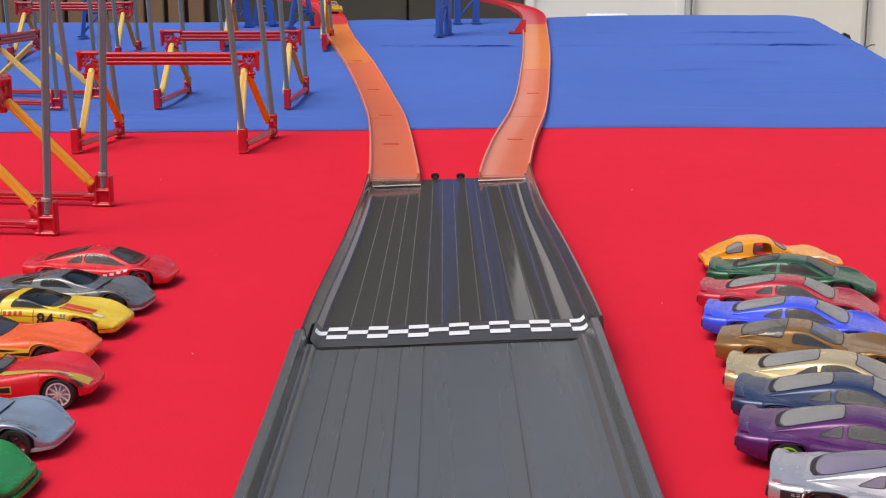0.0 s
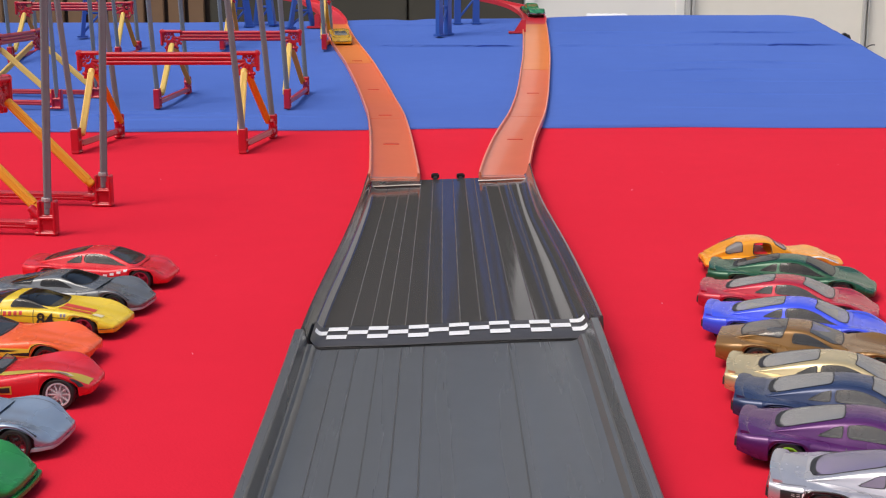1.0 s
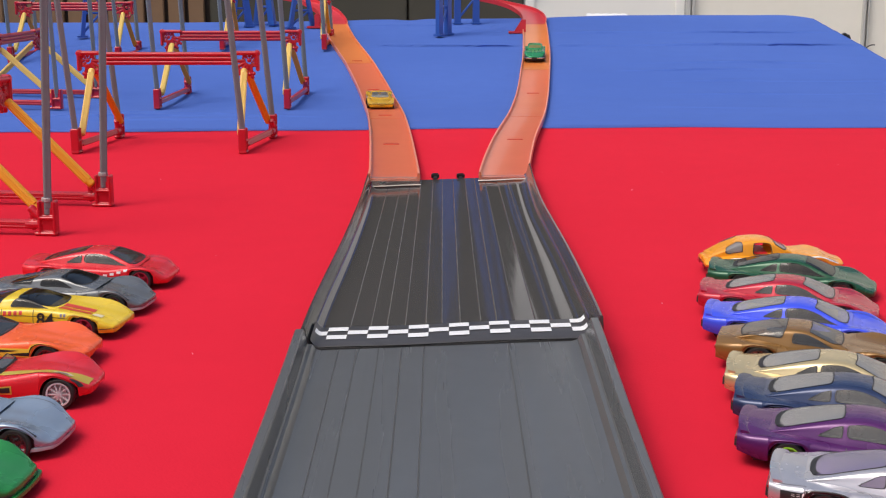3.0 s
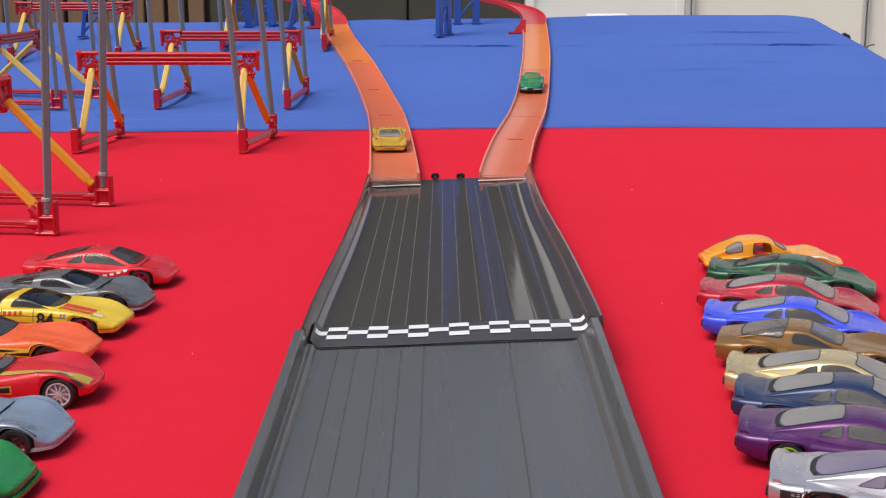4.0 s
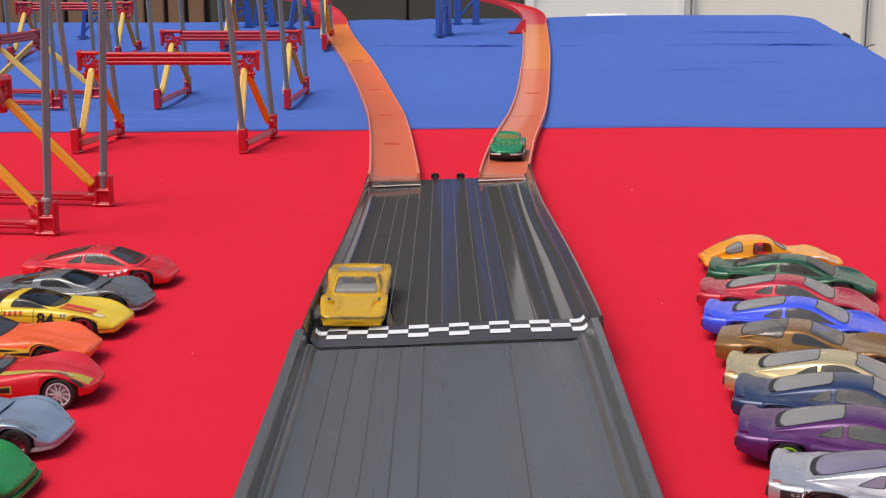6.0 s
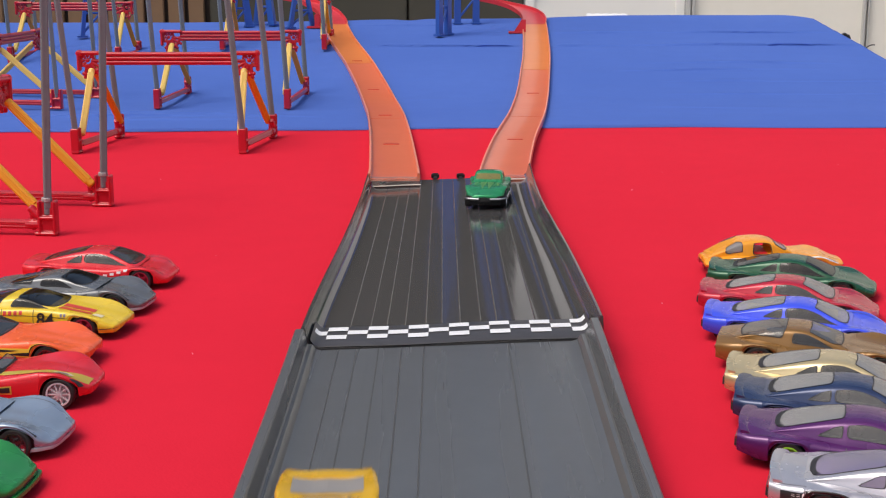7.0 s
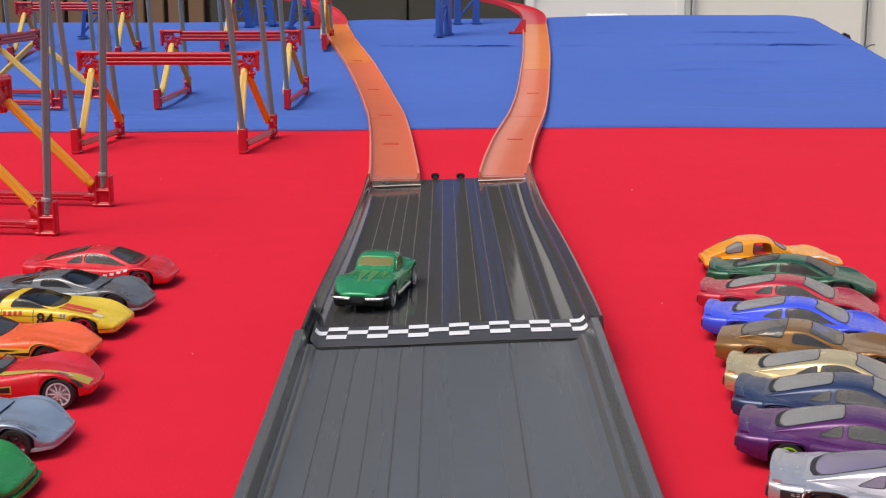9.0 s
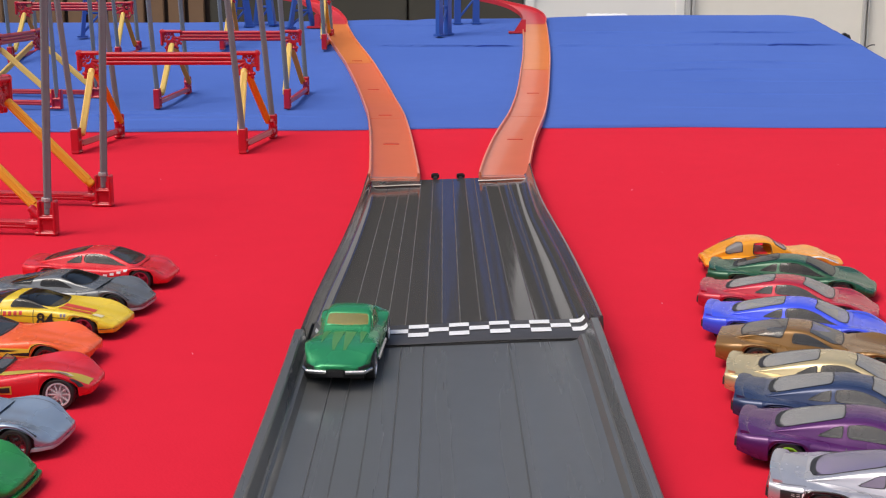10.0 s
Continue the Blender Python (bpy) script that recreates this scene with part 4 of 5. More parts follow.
CONCEPT_GLASS = [
    ("windscreen", [(-1.6, 4.3), (-1.0, 7.0), (-1.6, 9.7), (6.6, 10.8), (10.4, 9.2), (11.6, 7.0), (10.4, 4.8), (6.6, 3.2)]),
    ("rear_window", [(-14.4, 1.8), (-13.6, 4.2), (-13.4, 6.5), (-24.6, 6.5), (-24.8, 4.4), (-22.6, 2.2)]),
    ("side_window", [(-10.4, 1.5), (-9.8, 3.1), (-5.0, 3.4), (0.5, 2.8), (6.0, 1.5)])]
TARGA_GLASS = [
    ("windscreen", [(-5.8, 3.6), (-5.8, 10.4), (5.0, 11.2), (10.6, 9.4), (12.2, 7.0), (10.6, 4.6), (5.0, 2.8)]),
    ("rear_window", [(-13.2, 1.4), (-11.4, 4.0), (-11.4, 10.0), (-13.2, 12.6), (-25.0, 12.0), (-29.6, 9.0), (-29.6, 5.0), (-25.0, 2.0)]),
    ("side_window", [(-8.4, 0.9), (-6.4, 3.35), (0.0, 3.25), (4.6, 2.5), (9.4, 0.9)])]
SPLIT_GLASS = [
    ("windscreen", [(0.2, 3.8), (0.7, 7.0), (0.2, 10.2), (5.0, 11.0), (6.6, 9.0), (7.0, 7.0), (6.6, 5.0), (5.0, 3.0)]),
    ("rear_window", [(-15.4, 1.5), (-15.8, 4.6), (-17.5, 5.6), (-23.5, 5.0), (-24.0, 2.4), (-22.0, 1.5)]),
    ("side_window", [(-10.8, 0.8), (-10.2, 3.5), (-2.0, 3.6), (-0.6, 0.8)])]


def supercar(length=77, width=33, tall=17.0):
    h = length / 2
    return CarShape(length, width,
        [(-h, 12.4), (-h + 3, 12.6), (-28, 11.6), (-20, 11.7), (0, 12.0), (14, 11.2), (24, 10.2), (31, 8.9), (h - 2, 7.2), (h, 6.4)],
        [(-h, 11.2), (-h + 4, 11.0), (-21, 11.7), (-10, 10.4), (8, 9.8), (19, 11.3), (26, 11.2), (31, 9.4), (h - 2, 6.8), (h, 5.8)],
        [(-h, 0.80), (-h + 2, 0.90), (-h + 12, 1.0), (-5, 0.96), (20, 0.99), (h - 8, 0.97), (h - 4, 0.92), (h - 1.5, 0.84), (h, 0.72)],
        (20, 6, -5, -26), tall, 0.58, (23.6, -21.5, 5.2, 5.2), ends=(5.5, 3.2), base_w=0.86, glass=SUPERCAR_GLASS,
        roofline=[(-32, 10.6), (-27, 12.0), (-18, tall - 2.7), (-10, tall - 0.8), (-4, tall + 0.1), (2, tall + 0.2), (7, tall - 0.5), (13, tall - 2.7), (19, 11.7), (23, 10.2)])


def fastback(length=73, width=31.5, tall=17.8, nose=6.4, cabin=(11, -3, -9, -29), door=0.0, glass=None, blunt=0.0, ahead=0.0):
    """A long-nosed sports coupe with a glass hatch; door raises its waistline."""
    h = length / 2
    return CarShape(length, width,
        [(-h, 12.2), (-h + 4, 13.0), (-20, 12.8), (0, 12.2 + door * 0.3), (14, 11.6 + door * 0.4), (24, 10.4), (h - 5, 8.8), (h - 1, nose + 1.0), (h, nose + 0.4)],
        [(-h, 10.8), (-h + 4, 11.4), (-20, 12.6), (-8, 10.6 + door), (8, 11.0 + door), (21, 12.9 - 14 * blunt), (27, 12.0 - 14 * blunt), (h - 4, 8.8), (h - 1, nose + 0.4), (h, nose - 0.2)],
        [(-h, 0.78), (-h + 2, 0.88), (-h + 6, 0.97), (-20, 1.0), (-2, 0.92), (20, 1.0), (h - 9, 0.97), (h - 4, 0.90 + blunt * 0.5), (h - 1.5, 0.80 + blunt), (h, 0.68 + 1.4 * blunt)],
        cabin, tall, 0.62, (24.6, -20, 5.4, 5.6), ends=(5.0, 3.6), base_w=0.84, windows_at=(0.0, 0.3, 0.7), glass=glass,
        roofline=[(x + ahead, z) for x, z in ((-35, 11.6), (-29, 13.2), (-21, tall - 2.0), (-14, tall - 0.5), (-8, tall + 0.1), (-3, tall - 0.3), (4, tall - 2.7), (11, 12.4), (15, 11.2))] if glass else None)


def classic(length=71, width=29, tall=19.5, hard_top=False):
    """A sixties coupe with sharp fender lines."""
    h = length / 2
    cab = (6, -1.5, -11, -15) if hard_top else (7, 0, -14, -29)
    tail = 0.0 if hard_top else 1.8
    return CarShape(length, width,
        [(-h, 11.0 - tail), (-h + 4, 12.2 - tail), (-18, 12.6 - tail / 2), (0, 12.8), (12, 13.2 - tail / 3), (24, 12.4 - tail / 2), (h - 4, 10.6 - tail / 2), (h, 9.2 - tail / 2)],
        [(-h, 9.2 - tail), (-h + 5, 10.6 - tail), (-20, 12.9 - tail), (-8, 10.8), (8, 11.2), (21, 13.2 - tail / 2), (28, 11.4 - tail / 2), (h - 3, 9.4 - tail / 2), (h, 8.2 - tail / 2)],
        [(-h, 0.78), (-h + 4, 0.92), (-18, 1.0), (-2, 0.91), (20, 1.0), (h - 8, 0.95), (h - 3, 0.84), (h, 0.66)],
        cab, tall, 0.64, (22, -20, 5.4, 5.6) if hard_top else (21.5, -20, 4.1, 4.2), sill=4.2, ends=(6.0, 6.4), base_w=0.80, glass=None if hard_top else SPLIT_GLASS,
        roofline=None if hard_top else [(-35, 9.0), (-30, 11.2), (-23, 14.8), (-16, tall - 0.5), (-9, tall + 0.2), (-2, tall), (2, tall - 1.8), (7, 13.6), (11, 12.8)], windows_at=(0.0, 0.45, 0.6) if hard_top else (0.22, 0.30, 0.15))


def roadster():
    h = 36
    return CarShape(72, 29.5,
        [(-h, 11.0), (-h + 5, 12.4), (-18, 12.6), (-4, 11.2), (10, 12.0), (22, 12.0), (h - 4, 9.8), (h, 7.4)],
        [(-h, 11.0), (-h + 5, 12.8), (-20, 14.0), (-6, 10.4), (6, 10.8), (20, 13.6), (27, 13.2), (h - 3, 9.8), (h, 7.2)],
        [(-h, 0.70), (-h + 4, 0.90), (-20, 1.0), (-2, 0.88), (20, 1.0), (h - 8, 0.97), (h - 3, 0.86), (h, 0.66)],
        (7, 1, -3, -8), 15.6, 0.5, (26.4, -20, 5.7, 6.1), sill=3.8, ends=(5.0, 4.6), base_w=0.72)


def race_car():
    """A mid-engined racer with high haunches and a loop-shaped rear wing."""
    h = 35
    return CarShape(70, 27.4,
        [(-h, 11.4), (-h + 5, 12.2), (-16, 12.4), (0, 11.2), (12, 10.2), (22, 8.8), (h - 4, 7.4), (h, 6.4)],
        [(-h, 12.2), (-h + 5, 13.2), (-18, 13.8), (-6, 11.6), (8, 10.2), (20, 11.0), (27, 9.2), (h - 3, 7.6), (h, 6.6)],
        [(-h, 0.92), (-h + 3, 0.98), (-18, 1.0), (0, 0.93), (20, 1.0), (h - 8, 0.98), (h - 2, 0.94), (h, 0.86)],
        (15, 1, -5, -17), 16.2, 0.62, (20, -19, 5.2, 5.5), ends=(5.0, 3.4), base_w=0.82, windows_at=(0.0, 0.5, 0.7))


# poses of the parked cars: x, y, heading in degrees
def build_parked_cars():
    sc = supercar(74.6, 32.5, 17.4)
    group = "cars parked beside the finish"
    P = {
        "orange": paint("orange_yellow_enamel", (0.85, 0.34, 0.02), 0.0), "green": paint("dark_green_metallic", (0.012, 0.085, 0.038), 0.2),
        "red": paint("crimson_metallic", (0.47, 0.015, 0.038), 0.2), "blue": paint("bright_blue_enamel", (0.05, 0.09, 0.80), 0.1),
        "brown": paint("bronze_brown_metallic", (0.25, 0.130, 0.036), 0.30), "gold": paint("pale_gold_metallic", (0.60, 0.49, 0.27), 0.5),
        "navy": paint("navy_metallic", (0.024, 0.042, 0.110), 0.25), "purple": paint("purple_metallic", (0.095, 0.018, 0.125), 0.25),
        "silver": paint("silver_metallic", (0.50, 0.50, 0.54), 0.55), "vivid_red": paint("bright_red_enamel", (0.70, 0.018, 0.03), 0.1),
        "grey": paint("gunmetal_metallic", (0.17, 0.18, 0.19), 0.4), "yellow": paint("yellow_enamel", (0.79, 0.56, 0.03), 0.0),
        "flame_orange": paint("fluorescent_orange_enamel", (0.90, 0.13, 0.03), 0.0), "pale_blue": paint("silver_blue_metallic", (0.32, 0.40, 0.50), 0.5),
        "leaf": paint("green_metallic", (0.028, 0.28, 0.070), 0.35),
    }
    WHITE, BLACK = material("white_print", (0.8, 0.8, 0.8), 0.4), material("black_print", (0.02, 0.02, 0.02), 0.4)
    LIME, GOLD = material("lime_rim_plastic", (0.35, 0.75, 0.05), 0.35), material("gold_print", (0.65, 0.50, 0.08), 0.35, metal=0.3)
    YELLOW_PRINT, RED_PRINT = material("yellow_print", (0.80, 0.55, 0.05), 0.4), material("red_print", (0.6, 0.05, 0.03), 0.4)
    VIOLET, RED_RIM, CREAM = window_plastic("violet_window_plastic", (0.42, 0.24, 0.70), 0.10, haze=0.28, haze_color=(0.62, 0.56, 0.78)), material("red_rim_plastic", (0.35, 0.02, 0.05), 0.3), material("cream_print", (0.75, 0.66, 0.45), 0.4)
    GREY_PRINT = material("grey_print", (0.2, 0.19, 0.24), 0.4)

    def bar_text(car, sh, x0, x1, s0, s1, mat, n, side=-1, name="lettering_bar", rise=0.25):
        """Unreadable lettering as a row of plain bars."""
        w = (x1 - x0) / n
        for k in range(n):
            part(name, sh.patch(x0 + k * w, x0 + k * w + w * 0.6, s0 + rise * k / n, s1 + rise * k / n, side, n=2, k=2), mat, car)

    # right-hand row
    c63 = classic(67, 29, 18.6)
    c63.glazed = False
    car = toy_car(c63, P["orange"], "orange-yellow sixties sports coupe toy with chrome side pipes", pose(0.1634, 0.6625, 0, 0, 0, -1), CLEAR, "ten", group=group, inside=material("bright_red_interior", (0.62, 0.02, 0.03), 0.5), top_pane=SKY_HAZED)
    for s in (-1, 1):
        part("side_pipe", Shape().rod((-0.013, s * 0.0142, 0.0045), (0.013, s * 0.0142, 0.0045), 0.0012, 10), CHROME, car, "chrome side pipe")
        part("side_stripe", c63.patch(-31.5, 31.5, 3.3, 4.3, s, n=60), WHITE, car, "white stripe along the flank")
    part("bumper", Shape().box((0.0348, 0, 0.0064), (0.0016, 0.013, 0.0014), 0.0005), CHROME, car)
    part("bumper", Shape().box((-0.0334, 0, 0.0062), (0.0016, 0.018, 0.0016), 0.0005), CHROME, car)
    row = (("green", 0.1651, 0.6234, DARK_PANE, "dark green low sports car toy parked in a row", CHROME), ("red", 0.1529, 0.5807, SMOKE, "crimson low sports car toy with grey windows", CHROME), ("blue", 0.1474, 0.5407, SMOKE, "bright blue low sports car toy with grey windows", CHROME),
           ("gold", 0.1406, 0.4628, SMOKE, "pale gold low sports car toy with smoked windows", CHROME), ("navy", 0.1378, 0.4352, CLEAR, "navy blue low sports car toy with clear windows", CHROME), ("purple", 0.1318, 0.4008, CLEAR, "purple low sports car toy with lime wheel rims", LIME), ("silver", 0.1322, 0.3605, VIOLET, "silver low sports car toy with violet windows", CHROME))
    for color, x, y, pane, label, rim in row:
        car = toy_car(sc, P[color], label, pose(x - 0.0008, y, 0, 0, 0, -18), pane, "five", rim, group=group, lamps=False, inside=INSIDE if color in ("green", "purple") else GREY_INSIDE, top_pane=SKY_HAZED if pane in (SMOKE, CLEAR) else None)
        lip = [(-sc.L / 2 * MM + 0.0006 + 0.0014 * abs(v) ** 3, v * 0.0128, 0.0127 - 0.0011 * abs(v) ** 3) for v in np.linspace(-1, 1, 15)]
        part("rear_spoiler", Shape().grid([[(x - 0.0012, y, z + 0.0006), (x + 0.0012, y, z + 0.0003), (x + 0.0022, y, z - 0.0006), (x - 0.0004, y, z - 0.0012)] for x, y, z in lip], close=True, caps=True), P[color], car)
        supercar_trim(car, sc)
        # dark panel, which also carries the shade of the lower tail
        part("tail_panel", Shape().box((-sc.L / 2 * MM - 0.0004, 0, 0.0074), (0.0012, 0.0225, 0.0036), 0.0005), INSIDE, car, "dark tail panel with the shade under the tail")
        if color == "silver":
            for s in (-1, 1):
                part("flank_panel", sc.patch(-34, 30, 0.05, 3.5, s), BLACK, car, "black lower flank")
            bar_text(car, sc, -31, -25, 2.4, 3.1, WHITE, 4)
    fb = fastback(glass=FASTBACK_GLASS)
    toy_car(fb, P["brown"], "bronze brown fastback sports car toy with grey windows", pose(0.1434, 0.5020, 0, 0, 0, -18), SMOKE, "five", group=group, lamps=False, top_pane=CLEAR)

    # left-hand row
    sx = supercar(69.5, 31, 17.4)
    car = toy_car(sx, P["vivid_red"], "bright red low sports car toy with pale lettering", pose(-0.1660, 0.6430, 0, 0, 0, -5), SMOKE, "five", RED_RIM, group=group, lamps=False, inside=GREY_INSIDE)
    supercar_trim(car, sx)
    bar_text(car, sx, -1, 19, 1.2, 2.0, WHITE, 6, rise=2.4)
    TAN_PRINT = material("worn_tan_print", (0.34, 0.24, 0.08), 0.45, vary=0.4, scale=500)
    LIP = material("pale_grey_print", (0.42, 0.44, 0.46), 0.4)
    ray = fastback(70, 30.5, 16.8, 6.0, (14, 0, -6, -28), 0.0, CONCEPT_GLASS, ahead=3.5)
    car = toy_car(ray, P["grey"], "gunmetal grey concept sports coupe toy", pose(-0.1673, 0.5940, 0, 0, 0, -8), DARK_PANE, "five", group=group)
    concept_trim(car, ray, LIP)
    c4 = fastback(73, 30, 16.6, 6.6, (11, -7, -11, -30), 1.6, TARGA_GLASS, 0.08, 2.0)
    car = toy_car(c4, P["yellow"], "yellow racing coupe toy with the number 84", pose(-0.1710, 0.5575, 0, 0, 0, -8), DARK_PANE, "five", RED_RIM, group=group, lamps=False)
    for f in ((lambda q: q), (lambda q: 14 - q)):
        pillar = rounded_outline([(-6.6, f(3.35)), (-5.4, f(3.75)), (2.0, f(3.45)), (5.6, f(3.0)), (10.6, f(1.0)), (9.4, f(0.8)), (4.6, f(2.6)), (0.0, f(3.15))])
        part("screen_pillar", Shape().grid([[c4.cabin_point(x, q, up=0.2) for x, q in shrunk(pillar, g)] for g in (0.02, 0.5, 1.0)], close=True), CHASSIS, car, "dark screen pillar")
    nose_strip("bumper_line", c4, 5.3, 5.6, 0.12, CHASSIS, car, "fine dark bumper line")
    bar_text(car, c4, -10, -1, 3.0, 4.2, RED_PRINT, 4)
    bar_text(car, c4, 15, 18, 3.2, 4.1, GREY_PRINT, 2)
    for a, b in ((7.0, 7.7), (8.0, 8.7)):
        part("bonnet_stripe", c4.patch(11.5, 26, a, b, -1), RED_PRINT, car, "red bonnet stripe")
    part("sponsor_print", c4.patch(27, 31, 6.6, 7.8, -1), CREAM, car, "pale worn print")
    part("flank_print", c4.patch(-14, 3, 0.6, 2.0, -1, taper=lambda u: 1 - 0.5 * u), RED_PRINT, car, "red lower flank print")
    for s in (-1, 1):
        part("flank_line", c4.patch(-34, 31, 2.9, 3.05, s, up=0.08), BLACK, car, "thin black flank line")
    number(car, "84", c4, 8.6, 7.6, BLACK)
    con = fastback(74, 32, 17.2, 7.4, (6, -5, -10, -24), 0.6)
    car = toy_car(con, P["flame_orange"], "fluorescent orange concept car toy with flame print", pose(-0.1740, 0.5130, 0, 0, 0, -5), SMOKE, "five", group=group, lamps=False)
    part("flame_print", con.patch(-34, 30, 0.3, 3.4, -1, up=0.08, taper=lambda u: 1 - 0.75 * u ** 4), YELLOW_PRINT, car, "yellow flame field along the flank")
    for k in range(5):
        part("flame_print", con.patch(-22 + 8 * k, 0 + 7 * k, 0.9 + 0.7 * (k % 3), 1.5 + 0.72 * (k % 3), -1, taper=lambda u: math.sin(math.pi * min(1, u * 0.9 + 0.1))), (RED_PRINT, BLACK, BLACK)[k % 3], car)
    ro = roadster()
    car = toy_car(ro, P["vivid_red"], "red open roadster toy with gold stripe and large wheels", pose(-0.1610, 0.4680, 0, 0, 0, -1), CLEAR, "ten", SILVER_RIM, group=group, lamps=False, open_top=True, wheel_w=3.4)
    part("headlight", ro.patch(30.5, 34.6, 2.9, 5.0, -1, up=0.3, taper=lambda u: math.sqrt(max(0.02, 1 - (2 * u - 1) ** 2))), INSIDE, car, "dark round headlight")
    part("badge", ro.patch(23.5, 30.5, 6.2, 7.7, -1, up=0.3, taper=lambda u: math.sqrt(max(0.02, 1 - (2 * u - 1) ** 2))), CREAM, car, "worn pale oval badge")
    part("badge_centre", ro.patch(25, 29, 6.7, 7.3, -1, up=0.45, taper=lambda u: math.sqrt(max(0.02, 1 - (2 * u - 1) ** 2))), GREY_PRINT, car)
    part("stripe", ro.patch(2, 35.9, 5.4, 8.4, -1, n=40, taper=lambda u: 0.25 + 0.75 * u), GOLD, car, "gold stripe over the fender")
    part("flank_panel", ro.patch(-12, 10, 1.0, 2.6, -1, n=20), GOLD, car, "gold flank band")
    part("flank_panel", ro.patch(-12, 9.4, 1.3, 2.3, -1, n=20, up=0.25), BLACK, car, "dark flank band")
    car = toy_car(ray, P["pale_blue"], "silver-blue concept sports coupe toy", pose(-0.1582, 0.4200, 0, 0, 0, -5), DARK_PANE, "five", CHROME, group=group)
    concept_trim(car, ray, LIP)
    car = toy_car(fb, P["leaf"], "green sports coupe toy with worn gold print", pose(-0.1603, 0.3785, 0, 0, 0, -5), DARK_PANE, "five", group=group)
    part("bonnet_print", fb.patch(21, 30, 5.4, 6.6, -1, taper=lambda u: 0.4 + 0.6 * math.sin(math.pi * u)), TAN_PRINT, car, "worn tan bonnet print")
    part("bonnet_print", fb.patch(14, 22, 6.8, 7.3, -1), GOLD, car, "worn gold bonnet print")
    nose_strip("front_splitter", fb, 2.6, 4.0, 1.3, P["leaf"], car)
    nose_strip("grille_slot", fb, 4.1, 5.2, 0.1, INSIDE, car, "dark grille slot")


def supercar_trim(car, shape):
    """Engine-cover louvre, flank intakes and fine panel gaps of the low sports cars."""
    band = [[shape.cabin_point(x0 - 1.7 * (1 - (abs(v) / 1.9) ** 3), 7 + v, up=0.3) for x0 in (-23.6, -24.4, -25.2)] for v in np.linspace(-1.9, 1.9, 17)]
    part("louvre", Shape().grid(band), CHASSIS, car, "dark louvre at the foot of the rear window")
    for s in (-1, 1):
        part("intake", shape.patch(-12.5, -7.0, 2.6, 3.7, s, up=0.07, taper=lambda u: 0.15 + 0.85 * u), INSIDE, car, "dark flank intake")
        part("sill_gap", shape.patch(-14, 15, 0.9, 1.02, s, up=0.06), INSIDE, car, "fine dark sill line")
        part("bonnet_gap", shape.patch(20, 33, 6.3, 6.42, s, up=0.06), INSIDE, car, "fine dark bonnet gap")
        part("tail_gap", shape.patch(-36, -27, 5.2, 5.34, s, up=0.06), INSIDE, car, "fine dark tail gap")


def nose_strip(name, shape, z0, z1, out, mat, car, label=""):
    """A thin band wrapped round the lower nose of a car."""
    b, rows = shape.L / 2, []
    hb = shape.half(b)
    for k in range(41):
        y = (k / 20 - 1) * shape.W / 2 * 0.93
        if abs(y) < hb:
            x = b + 1.7 * math.sqrt(1 - (y / hb) ** 2)
        else:
            x = b
            while shape.half(x) < abs(y) and x > b - 12:
                x -= 0.1
        x += out
        rows.append([(px * MM, y * (1 + out / 20) * MM, z * MM) for px, z in ((x - 2.5, z0), (x - 0.2, z0), (x, (z0 + z1) / 2), (x - 0.2, z1), (x - 2.5, z1))])
    part(name, Shape().grid(rows, close=True, caps=True), mat, car, label, angle=50)


def concept_trim(car, shape, lip):
    """Pale front lip and fine crease lines of the concept coupes."""
    h = shape.L / 2
    nose_strip("front_lip", shape, 3.3, 4.4, 0.15, lip, car, "pale front lip")
    for s in (-1, 1):
        part("bonnet_gap", shape.patch(8, h - 6, 6.0, 6.1, s, up=0.06), INSIDE, car, "fine dark bonnet gap")
        part("vent", shape.patch(8.5, 13, 2.6, 3.8, s, up=0.08, taper=lambda u: 0.2 + 0.8 * u), INSIDE, car, "dark fender vent")


def number(car, text, shape, x, size, mat):
    """A painted number on the near flank."""
    cu = bpy.data.curves.new("number", "FONT")
    cu.body, cu.size, cu.align_x, cu.extrude = text, size * MM, "CENTER", 0.00005
    cu.offset = 0.00012
    tmp = new("number_text", cu)
    me = bpy.data.meshes.new_from_object(tmp)
    bpy.data.objects.remove(tmp)
    y, z = shape.point(x, 2.0)
    me.materials.append(mat)
    part("number", me, mat, car, "black race number 84", at=pose(x * MM, -(shape.W / 2 + 0.12) * MM, (z - 1.6) * MM, 84, 0, 0))


